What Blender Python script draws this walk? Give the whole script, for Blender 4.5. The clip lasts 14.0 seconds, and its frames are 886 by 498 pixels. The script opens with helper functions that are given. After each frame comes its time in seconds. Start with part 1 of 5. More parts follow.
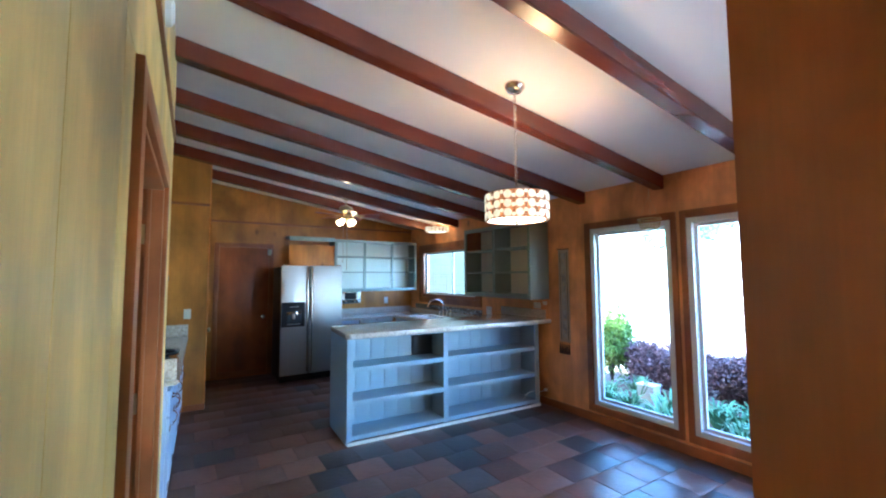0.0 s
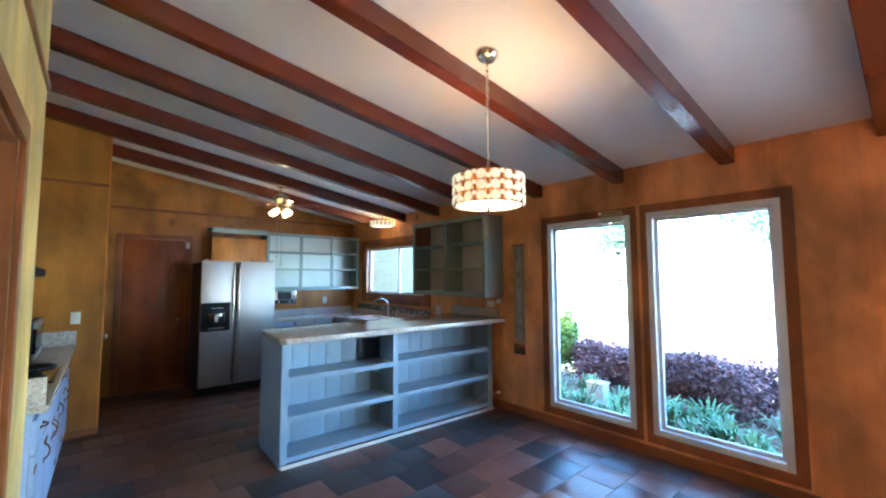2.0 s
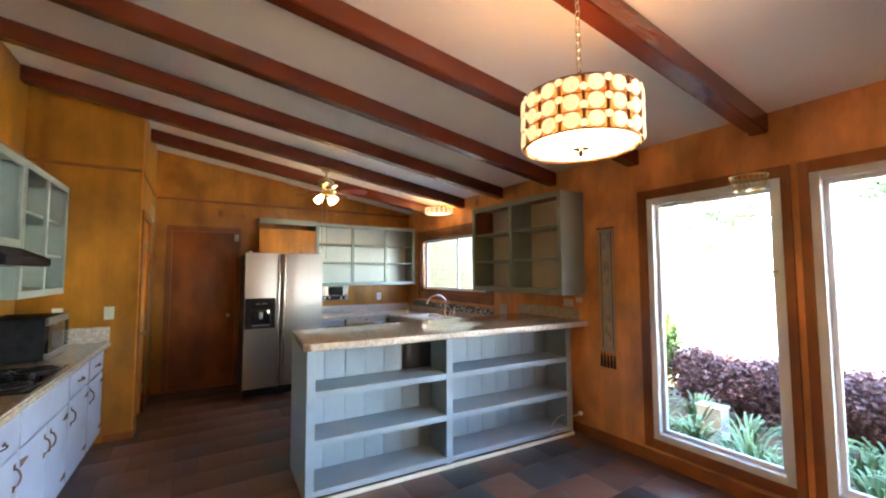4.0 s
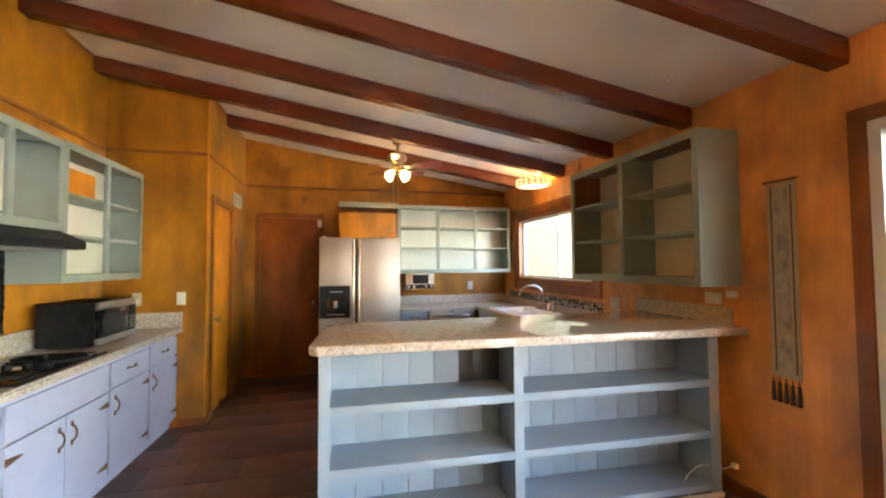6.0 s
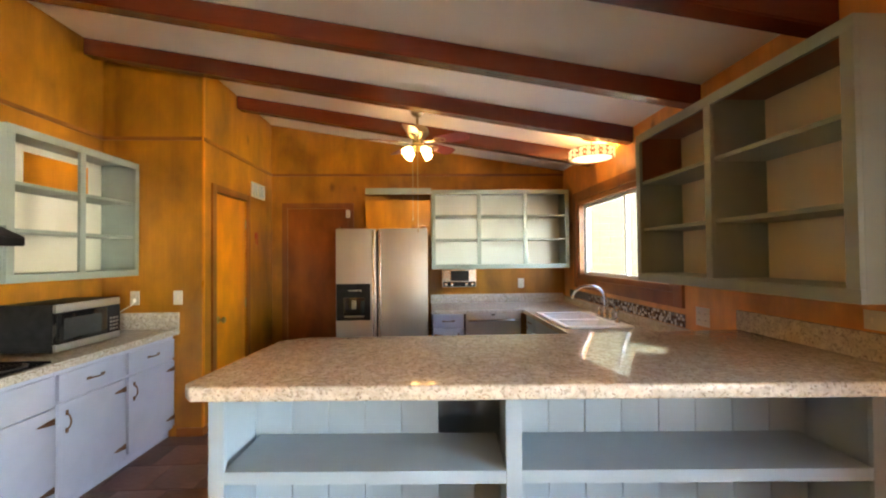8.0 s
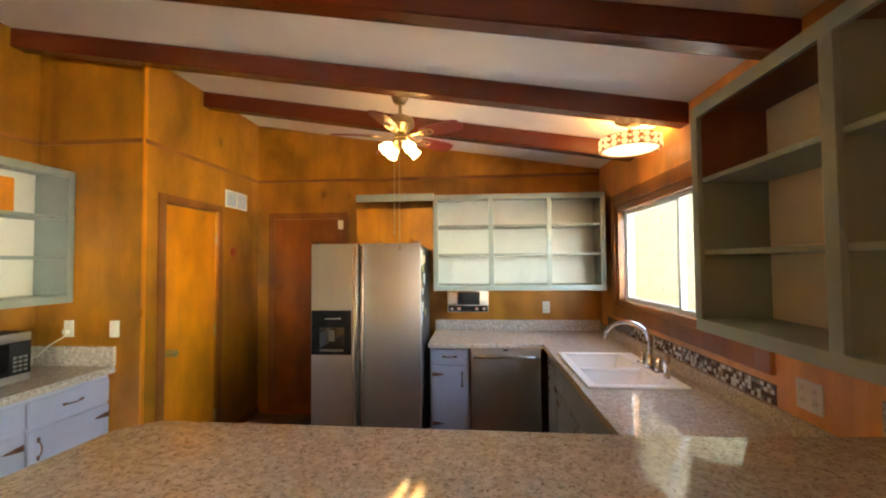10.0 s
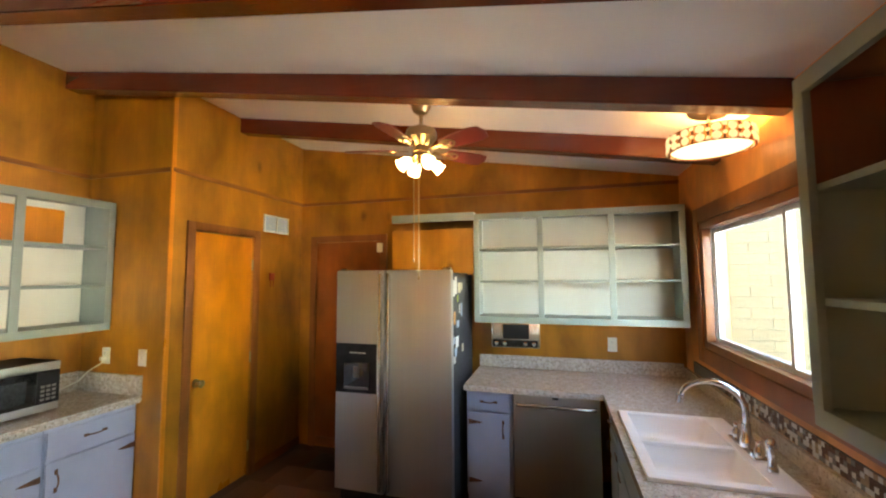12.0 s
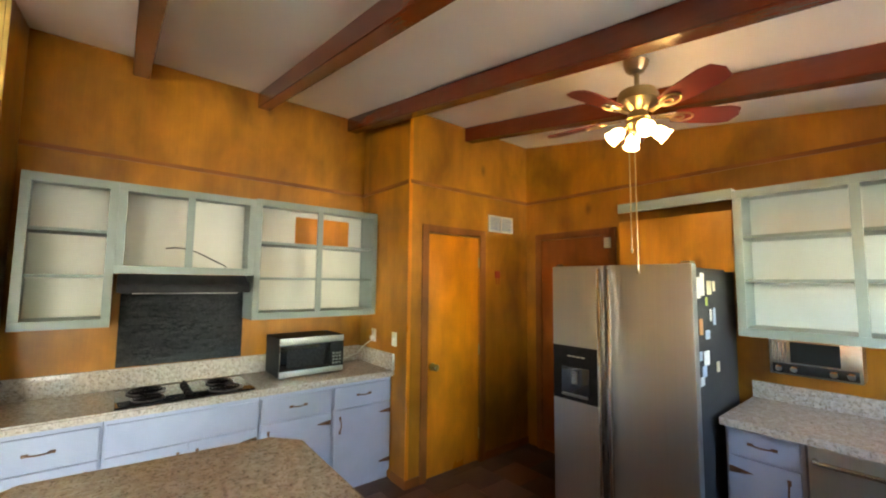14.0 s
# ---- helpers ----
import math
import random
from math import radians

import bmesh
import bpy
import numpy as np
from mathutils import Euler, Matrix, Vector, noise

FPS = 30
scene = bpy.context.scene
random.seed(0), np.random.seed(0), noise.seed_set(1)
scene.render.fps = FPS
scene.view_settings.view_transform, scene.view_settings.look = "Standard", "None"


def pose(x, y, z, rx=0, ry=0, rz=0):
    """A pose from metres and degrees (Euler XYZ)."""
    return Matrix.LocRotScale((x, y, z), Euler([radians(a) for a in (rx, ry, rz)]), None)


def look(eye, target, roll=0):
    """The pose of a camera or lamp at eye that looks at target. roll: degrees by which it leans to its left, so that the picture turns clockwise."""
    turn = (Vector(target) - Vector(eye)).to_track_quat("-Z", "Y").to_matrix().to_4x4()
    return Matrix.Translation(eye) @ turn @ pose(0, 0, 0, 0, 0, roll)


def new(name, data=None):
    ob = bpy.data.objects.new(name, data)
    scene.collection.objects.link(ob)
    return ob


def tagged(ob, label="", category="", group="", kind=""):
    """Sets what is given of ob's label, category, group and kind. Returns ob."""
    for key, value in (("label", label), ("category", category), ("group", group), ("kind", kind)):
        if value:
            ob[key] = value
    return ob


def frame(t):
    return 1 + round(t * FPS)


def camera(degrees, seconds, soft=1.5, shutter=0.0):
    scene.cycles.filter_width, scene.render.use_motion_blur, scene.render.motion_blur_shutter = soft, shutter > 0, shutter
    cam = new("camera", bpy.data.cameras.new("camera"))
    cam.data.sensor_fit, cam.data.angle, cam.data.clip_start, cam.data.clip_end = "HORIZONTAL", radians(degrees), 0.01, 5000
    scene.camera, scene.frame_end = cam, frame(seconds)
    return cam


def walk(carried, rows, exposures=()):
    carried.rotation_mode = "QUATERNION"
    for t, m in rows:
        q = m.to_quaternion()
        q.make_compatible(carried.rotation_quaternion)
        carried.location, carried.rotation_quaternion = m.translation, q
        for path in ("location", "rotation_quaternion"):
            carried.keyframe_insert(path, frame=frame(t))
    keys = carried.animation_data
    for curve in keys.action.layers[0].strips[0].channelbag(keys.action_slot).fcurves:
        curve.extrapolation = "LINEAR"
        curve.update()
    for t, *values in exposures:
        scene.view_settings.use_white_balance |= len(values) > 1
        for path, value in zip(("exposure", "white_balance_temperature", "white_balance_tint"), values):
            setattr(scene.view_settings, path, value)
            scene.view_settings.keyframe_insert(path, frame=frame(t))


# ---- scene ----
cam = camera(95.8, 14.0, soft=2.1)
PATH = [
    (0, (0.634, 0.609, 1.561), (1.694, 2.299, 1.698), -0.3),
    (0.5, (0.653, 0.701, 1.545), (1.802, 2.332, 1.684), -0.2),
    (1, (0.67, 0.81, 1.531), (1.898, 2.383, 1.671), -0.2),
    (1.5, (0.686, 0.91, 1.521), (1.968, 2.438, 1.663), -0.2),
    (2, (0.734, 0.998, 1.521), (2.041, 2.506, 1.658), -0.2),
    (2.5, (0.842, 1.134, 1.52), (2.136, 2.653, 1.657), -0.2),
    (3, (0.972, 1.287, 1.519), (2.216, 2.848, 1.651), -0.2),
    (3.5, (1.101, 1.447, 1.499), (2.26, 3.072, 1.627), -0.2),
    (6, (1.999, 2.187, 1.425), (2.49, 4.124, 1.501), -0.4),
    (6.5, (2.145, 2.343, 1.418), (2.518, 4.307, 1.47), -0.5),
    (7, (2.314, 2.501, 1.427), (2.578, 4.483, 1.463), -0.5),
    (9.5, (3.028, 3.465, 1.527), (2.92, 5.462, 1.577), -0.6),
    (10, (3.1, 3.648, 1.58), (2.945, 5.641, 1.644), -0.5),
    (10.5, (3.148, 3.784, 1.641), (2.967, 5.774, 1.724), -0.4),
    (11, (3.227, 3.894, 1.679), (2.994, 5.878, 1.787), -0.4),
    (11.5, (3.332, 3.997, 1.706), (2.985, 5.963, 1.832), -0.4),
    (12, (3.392, 4.116, 1.681), (2.844, 6.034, 1.822), -0.3),
    (12.5, (3.413, 4.233, 1.654), (2.611, 6.059, 1.81), -0.1),
    (13, (3.442, 4.303, 1.611), (2.359, 5.975, 1.785), 0.1),
    (13.5, (3.481, 4.379, 1.611), (2.135, 5.849, 1.784), 0.4),
    (14, (3.509, 4.417, 1.618), (1.962, 5.674, 1.782), 0.6),
]
EXPOSURE = [(0, 4.5, 4500, -2), (1, 4.38, 4500, -2), (2.2, 4.4, 4950, -2), (3.5, 4.58, 6300, 7), (6.5, 4.97, 8100, 12), (10, 4.87, 8600, 13), (11.5, 4.88, 8400, 11), (12.5, 4.66, 7900, 9), (14, 4.75, 7900, 6)]
walk(cam, [(t, look(eye, target, roll)) for t, eye, target, roll in PATH], EXPOSURE)

# ---- light ----
world = bpy.data.worlds.new("sky")
scene.world = world
world.use_nodes = True
wn = world.node_tree
sky = wn.nodes.new("ShaderNodeTexSky")
sky.sky_type, sky.sun_disc = "NISHITA", False
sky.sun_elevation, sky.sun_rotation = radians(45), radians(292)
wn.links.new(sky.outputs["Color"], wn.nodes["Background"].inputs["Color"])
wn.nodes["Background"].inputs["Strength"].default_value = 0.15


def lamp(name, kind, m, energy, color, **kw):
    data = bpy.data.lights.new(name, kind)
    data.energy, data.color = energy, color
    if "size" in kw:
        data.shape, data.size, data.size_y = "RECTANGLE", kw["size"], kw["size_y"]
    if "radius" in kw:
        data.shadow_soft_size = kw["radius"]
    ob = new(name, data)
    ob.matrix_world = m
    return ob


sun = lamp("sun", "SUN", look((-30, 12, 32), (0, 0, 0)), 5.0, (1.0, 0.95, 0.88))
sun.data.angle = radians(0.5)
# added fill light, set in an assumed, unseen east window of the sitting end
lamp("fill_window_lamp", "AREA", look((4.44, -1.3, 1.15), (0, -1.3, 1.15)), 5.0, (0.93, 0.97, 1.0), size=2.0, size_y=1.7)

# ---- materials ----
def srgb(r, g, b):
    return tuple((c / 12.92 if c <= 0.04045 else ((c + 0.055) / 1.055) ** 2.4) for c in (r, g, b))


def mat(name, color, rough=0.5, metal=0.0, color2=None, scale=(8, 8, 8), bump=0.0, bump_scale=60.0, detail=4.0,
        coat=0.0, emit=None, emit_strength=0.0, transmission=0.0, big=0.0, rough_var=0.0, island=0.0, per_object=0.0):
    """A principled material with noise variation at two scales, in metres."""
    m = bpy.data.materials.new(name)
    m.use_nodes = True
    nt = m.node_tree
    n, l = nt.nodes, nt.links
    p = n["Principled BSDF"]
    p.inputs["Roughness"].default_value, p.inputs["Metallic"].default_value = rough, metal
    p.inputs["Coat Weight"].default_value = coat
    p.inputs["Transmission Weight"].default_value = transmission
    tc = n.new("ShaderNodeTexCoord")
    mp = n.new("ShaderNodeMapping")
    mp.inputs["Scale"].default_value = scale
    l.new(tc.outputs["Object"], mp.inputs["Vector"])
    nz = n.new("ShaderNodeTexNoise")
    nz.inputs["Scale"].default_value, nz.inputs["Detail"].default_value = 1.0, detail
    l.new(mp.outputs["Vector"], nz.inputs["Vector"])
    ramp = n.new("ShaderNodeValToRGB")
    ramp.color_ramp.elements[0].position, ramp.color_ramp.elements[1].position = 0.3, 0.7
    ramp.color_ramp.elements[0].color = (*color, 1)
    ramp.color_ramp.elements[1].color = (*(color2 or color), 1)
    l.new(nz.outputs["Fac"], ramp.inputs["Fac"])
    out = ramp.outputs["Color"]

    def shade(value_socket, low, high, source):
        mr = n.new("ShaderNodeMapRange")
        mr.inputs["To Min"].default_value, mr.inputs["To Max"].default_value = low, high
        l.new(value_socket, mr.inputs["Value"])
        hs = n.new("ShaderNodeHueSaturation")
        l.new(source, hs.inputs["Color"])
        l.new(mr.outputs["Result"], hs.inputs["Value"])
        return hs.outputs["Color"]

    if big:
        nb = n.new("ShaderNodeTexNoise")
        nb.inputs["Scale"].default_value = 1.7
        l.new(tc.outputs["Object"], nb.inputs["Vector"])
        out = shade(nb.outputs["Fac"], 1 - big, 1 + big, out)
    if island:
        g = n.new("ShaderNodeNewGeometry")
        out = shade(g.outputs["Random Per Island"], 1 - island, 1 + island, out)
    if per_object:
        oi = n.new("ShaderNodeObjectInfo")
        out = shade(oi.outputs["Random"], 1 - per_object, 1 + per_object, out)
    l.new(out, p.inputs["Base Color"])
    if rough_var:
        mr = n.new("ShaderNodeMapRange")
        mr.inputs["To Min"].default_value, mr.inputs["To Max"].default_value = max(0, rough - rough_var), rough + rough_var
        l.new(nz.outputs["Fac"], mr.inputs["Value"])
        l.new(mr.outputs["Result"], p.inputs["Roughness"])
    if bump:
        n2 = n.new("ShaderNodeTexNoise")
        n2.inputs["Scale"].default_value, n2.inputs["Detail"].default_value = bump_scale, 5.0
        l.new(tc.outputs["Object"], n2.inputs["Vector"])
        b = n.new("ShaderNodeBump")
        b.inputs["Strength"].default_value, b.inputs["Distance"].default_value = bump, 0.01
        l.new(n2.outputs["Fac"], b.inputs["Height"])
        l.new(b.outputs["Normal"], p.inputs["Normal"])
    if emit:
        p.inputs["Emission Color"].default_value = (*emit, 1)
        p.inputs["Emission Strength"].default_value = emit_strength
    return m


def wood(name, dark, light, axis=2, rough=0.35, knots=0.0, per_object=0.0, fine=1.0, coat=0.15, mottle=0.45):
    """Varnished wood with its grain along one axis: bands, pores, blotches and knots."""
    m = bpy.data.materials.new(name)
    m.use_nodes = True
    nt = m.node_tree
    n, l = nt.nodes, nt.links
    p = n["Principled BSDF"]
    p.inputs["Coat Weight"].default_value, p.inputs["Coat Roughness"].default_value = coat, 0.25
    tc = n.new("ShaderNodeTexCoord")

    def stretched(across, along):
        mp = n.new("ShaderNodeMapping")
        sc = [across] * 3
        sc[axis] = along
        mp.inputs["Scale"].default_value = sc
        l.new(tc.outputs["Object"], mp.inputs["Vector"])
        nz = n.new("ShaderNodeTexNoise")
        nz.inputs["Scale"].default_value, nz.inputs["Detail"].default_value = 1.0, 5.0
        nz.inputs["Distortion"].default_value = 0.4
        l.new(mp.outputs["Vector"], nz.inputs["Vector"])
        return nz.outputs["Fac"]

    bands, pores, blotch = stretched(6 * fine, 0.5), stretched(90, 3.0), stretched(2.2, 1.5)
    ramp = n.new("ShaderNodeValToRGB")
    ramp.color_ramp.elements[0].position, ramp.color_ramp.elements[1].position = 0.28, 0.72
    ramp.color_ramp.elements[0].color, ramp.color_ramp.elements[1].color = (*dark, 1), (*light, 1)
    l.new(bands, ramp.inputs["Fac"])
    out = ramp.outputs["Color"]

    def times(source, fac, low, high):
        mr = n.new("ShaderNodeMapRange")
        mr.inputs["From Min"].default_value, mr.inputs["From Max"].default_value = 0.3, 0.7
        mr.inputs["To Min"].default_value, mr.inputs["To Max"].default_value = low, high
        l.new(fac, mr.inputs["Value"])
        hs = n.new("ShaderNodeHueSaturation")
        l.new(source, hs.inputs["Color"])
        l.new(mr.outputs["Result"], hs.inputs["Value"])
        return hs.outputs["Color"]

    out = times(out, blotch, 1 - mottle, 1 + mottle)
    out = times(out, stretched(7, 3.5), 1 - mottle * 0.3, 1 + mottle * 0.3)
    out = times(out, pores, 0.95, 1.04)
    if knots:
        mp = n.new("ShaderNodeMapping")
        sc = [2.6] * 3
        sc[axis] = 1.5
        mp.inputs["Scale"].default_value = sc
        l.new(tc.outputs["Object"], mp.inputs["Vector"])
        v = n.new("ShaderNodeTexVoronoi")
        v.inputs["Scale"].default_value = 1.0
        l.new(mp.outputs["Vector"], v.inputs["Vector"])
        mr = n.new("ShaderNodeMapRange")
        mr.inputs["From Min"].default_value, mr.inputs["From Max"].default_value = 0.03, 0.11
        mr.inputs["To Min"].default_value, mr.inputs["To Max"].default_value = 1 - knots, 1.0
        l.new(v.outputs["Distance"], mr.inputs["Value"])
        hs = n.new("ShaderNodeHueSaturation")
        l.new(out, hs.inputs["Color"])
        l.new(mr.outputs["Result"], hs.inputs["Value"])
        out = hs.outputs["Color"]
    if per_object:
        oi = n.new("ShaderNodeObjectInfo")
        mr = n.new("ShaderNodeMapRange")
        mr.inputs["To Min"].default_value, mr.inputs["To Max"].default_value = 1 - per_object, 1 + per_object
        l.new(oi.outputs["Random"], mr.inputs["Value"])
        hs = n.new("ShaderNodeHueSaturation")
        l.new(out, hs.inputs["Color"])
        l.new(mr.outputs["Result"], hs.inputs["Value"])
        out = hs.outputs["Color"]
    l.new(out, p.inputs["Base Color"])
    mr = n.new("ShaderNodeMapRange")
    mr.inputs["To Min"].default_value, mr.inputs["To Max"].default_value = rough - 0.22 * mottle, rough + 0.33 * mottle
    l.new(blotch, mr.inputs["Value"])
    l.new(mr.outputs["Result"], p.inputs["Roughness"])
    b = n.new("ShaderNodeBump")
    b.inputs["Strength"].default_value, b.inputs["Distance"].default_value = 0.15, 0.003
    l.new(pores, b.inputs["Height"])
    l.new(b.outputs["Normal"], p.inputs["Normal"])
    return m


def speckled(name, base, light, dark, rough=0.15):
    """Polished granite: pale ground with dark, white and tan flecks."""
    m = bpy.data.materials.new(name)
    m.use_nodes = True
    nt = m.node_tree
    n, l = nt.nodes, nt.links
    p = n["Principled BSDF"]
    p.inputs["Roughness"].default_value, p.inputs["Coat Weight"].default_value = rough, 0.0
    tc = n.new("ShaderNodeTexCoord")

    def flecks(scale, low, high):
        nz = n.new("ShaderNodeTexNoise")
        nz.inputs["Scale"].default_value, nz.inputs["Detail"].default_value = scale, 3.0
        l.new(tc.outputs["Object"], nz.inputs["Vector"])
        mr = n.new("ShaderNodeMapRange")
        mr.inputs["From Min"].default_value, mr.inputs["From Max"].default_value = low, high
        l.new(nz.outputs["Fac"], mr.inputs["Value"])
        return mr.outputs["Result"]

    def blend(fac, a, b):
        mx = n.new("ShaderNodeMix")
        mx.data_type = "RGBA"
        l.new(fac, mx.inputs[0])
        for sock, v in ((mx.inputs[6], a), (mx.inputs[7], b)):
            if isinstance(v, tuple):
                sock.default_value = (*v, 1)
            else:
                l.new(v, sock)
        return mx.outputs[2]

    out = blend(flecks(40, 0.42, 0.62), base, light)
    out = blend(flecks(95, 0.56, 0.70), out, dark)
    out = blend(flecks(58, 0.57, 0.72), out, tuple(c * 0.62 for c in base))
    out = blend(flecks(140, 0.66, 0.72), out, (0.06, 0.05, 0.05))
    l.new(out, p.inputs["Base Color"])
    return m


WALL_WOOD = wood("varnished plywood", (0.34, 0.128, 0.010), (0.45, 0.18, 0.015), rough=0.32, knots=0.5)
# SHELF_BACK again for the east cabinet, warm lamp light put into its colour
LIT_BACK = mat("cabinet back with lamp light in its cream", (0.74, 0.64, 0.50), 0.4, color2=(0.80, 0.71, 0.57), scale=(3, 3, 0.8), bump=0.04, big=0.06)
# plywood as WALL_WOOD, with the east wall's light put into a redder, paler tone
EAST_WOOD = wood("varnished plywood toned for east light", (0.56, 0.235, 0.065), (0.67, 0.295, 0.09), rough=0.36, knots=0.55)
PLANK_WOOD = wood("pale varnished plank", (0.64, 0.44, 0.12), (0.72, 0.50, 0.155), rough=0.38, knots=0.4, per_object=0.08)
DOOR_WOOD = wood("door veneer", (0.62, 0.205, 0.012), (0.72, 0.25, 0.017), rough=0.28, fine=0.8, mottle=0.3)
# partition plywood like WALL_WOOD, its weak light put into a browner tone
PARTITION_WOOD = wood("plywood with shade in its brown", (0.32, 0.085, 0.016), (0.40, 0.115, 0.022), rough=0.4, knots=0.6)
# on the back door this darker tone holds the shade on wall-like wood
DARK_DOOR = wood("dark door veneer", (0.24, 0.062, 0.008), (0.30, 0.082, 0.012), rough=0.3)
TRIM_WOOD = wood("stained trim", (0.21, 0.066, 0.014), (0.29, 0.098, 0.022), rough=0.35)
TRIM_X = wood("stained trim across", (0.21, 0.066, 0.014), (0.29, 0.098, 0.022), axis=0, rough=0.35)
TRIM_Y = wood("stained trim along", (0.21, 0.066, 0.014), (0.29, 0.098, 0.022), axis=1, rough=0.35)
BEAM_WOOD = wood("dark stained beam", (0.125, 0.022, 0.008), (0.17, 0.034, 0.012), axis=0, rough=0.24, coat=0.6, mottle=0.12)
RED_WOOD = wood("bare cabinet wood", (0.17, 0.05, 0.02), (0.25, 0.08, 0.03), rough=0.4)
CEILING = mat("ceiling plaster", (0.82, 0.80, 0.76), 0.85, color2=(0.86, 0.84, 0.80), scale=(2, 2, 2), bump=0.25, bump_scale=120, big=0.04)
GREY_PAINT = mat("grey blue cabinet paint", (0.285, 0.38, 0.47), 0.42, color2=(0.32, 0.42, 0.51), scale=(5, 5, 5), bump=0.06, bump_scale=70, big=0.06)
SAGE_PAINT = mat("grey green cabinet paint", (0.24, 0.30, 0.27), 0.42, color2=(0.28, 0.34, 0.31), scale=(5, 5, 5), bump=0.06, bump_scale=70, big=0.06)
SHELF_BACK = mat("pale cabinet back", (0.70, 0.70, 0.60), 0.4, color2=(0.79, 0.79, 0.69), scale=(3, 3, 0.8), bump=0.04, big=0.08)
# north cabinet's pale back; blue-green outdoor reflections are tinted into the colour
NORTH_BACK = mat("pale cabinet back tinted with reflections", (0.56, 0.61, 0.56), 0.28, color2=(0.64, 0.69, 0.64), scale=(3, 3, 0.8), bump=0.04, big=0.08)
WHITE_PAINT = mat("white cabinet paint", (0.38, 0.44, 0.60), 0.4, color2=(0.43, 0.49, 0.64), scale=(6, 6, 6), bump=0.05, bump_scale=60, big=0.05)
FRAME_WHITE = mat("white window vinyl", (0.66, 0.70, 0.73), 0.4, color2=(0.70, 0.74, 0.76), scale=(9, 9, 9))
GRANITE = speckled("polished speckled granite", (0.52, 0.46, 0.385), (0.64, 0.59, 0.52), (0.26, 0.20, 0.16), 0.09)
STEEL = mat("brushed stainless steel", (0.50, 0.49, 0.47), 0.38, 1.0, color2=(0.53, 0.52, 0.50), scale=(160, 160, 1))
STEEL_DARK = mat("shadowed steel", (0.30, 0.29, 0.28), 0.35, 1.0, color2=(0.36, 0.35, 0.34), scale=(1, 1, 150))
CHROME = mat("chrome", (0.75, 0.75, 0.76), 0.1, 1.0, color2=(0.8, 0.8, 0.8))
BRASS = mat("antique brass", (0.36, 0.29, 0.17), 0.3, 1.0, color2=(0.42, 0.34, 0.21), scale=(30, 30, 30))
COPPER = mat("aged copper", (0.15, 0.08, 0.05), 0.5, 0.8, color2=(0.25, 0.125, 0.075), scale=(25, 25, 25))
NICKEL = mat("brushed nickel", (0.55, 0.52, 0.46), 0.25, 1.0, color2=(0.62, 0.58, 0.52), scale=(30, 30, 30))
BLACK = mat("black plastic", (0.010, 0.010, 0.011), 0.5, color2=(0.02, 0.02, 0.022), scale=(20, 20, 20))
BLACK_GLOSS = mat("black glass", (0.008, 0.008, 0.009), 0.08, color2=(0.012, 0.012, 0.013), coat=0.5)
SCREEN = mat("matt black screen", (0.012, 0.012, 0.013), 0.45, color2=(0.016, 0.016, 0.017))
BLACK_SIDE = mat("textured black side", (0.02, 0.02, 0.022), 0.42, color2=(0.03, 0.03, 0.032), scale=(40, 40, 40), bump=0.2, bump_scale=220)
ENAMEL = mat("white enamel", (0.90, 0.87, 0.83), 0.3, color2=(0.92, 0.89, 0.85))
PLATE = mat("ivory plastic", (0.68, 0.66, 0.58), 0.4, color2=(0.72, 0.70, 0.62))
GROUT = mat("grey grout", (0.085, 0.075, 0.07), 0.8, color2=(0.12, 0.105, 0.095), scale=(14, 14, 14), bump=0.2)

for dull in (BLACK, SCREEN):
    dull.node_tree.nodes["Principled BSDF"].inputs["Specular IOR Level"].default_value = 0.2
def tile_mat(name, a, b):
    return mat(name, a, 0.36, color2=b, scale=(6, 6, 6), bump=0.3, bump_scale=35, big=0.25, rough_var=0.12, per_object=0.3)


TILE = tile_mat("brown slate tile", (0.105, 0.054, 0.040), (0.16, 0.090, 0.070))
TILE_BLUE = tile_mat("blue grey slate tile", (0.050, 0.048, 0.052), (0.085, 0.078, 0.082))
TILE_RUST = tile_mat("rust slate tile", (0.13, 0.062, 0.042), (0.19, 0.10, 0.072))
GLASS = mat("window glass", (1, 1, 1), 0.0, transmission=1.0)
GLASS.node_tree.nodes["Principled BSDF"].inputs["IOR"].default_value = 1.05
BULB = mat("lit frosted glass", (0.9, 0.8, 0.6), 0.3, emit=(1.0, 0.62, 0.26), emit_strength=1.05)
SHADE_LIT = mat("lit diffuser", (0.9, 0.85, 0.7), 0.4, emit=(1.0, 0.80, 0.45), emit_strength=0.10)
CAPIZ = mat("lit shell disc", (0.85, 0.75, 0.5), 0.3, color2=(0.9, 0.85, 0.7), scale=(40, 40, 40), emit=(1.0, 0.76, 0.42), emit_strength=0.042, island=0.2)
BRONZE = mat("bronze lamp frame", (0.22, 0.10, 0.05), 0.35, 0.7, color2=(0.30, 0.15, 0.07), scale=(30, 30, 30))
BLADE = mat("red brown fan blade", (0.17, 0.020, 0.014), 0.35, color2=(0.23, 0.032, 0.022), scale=(6, 6, 6), coat=0.3)


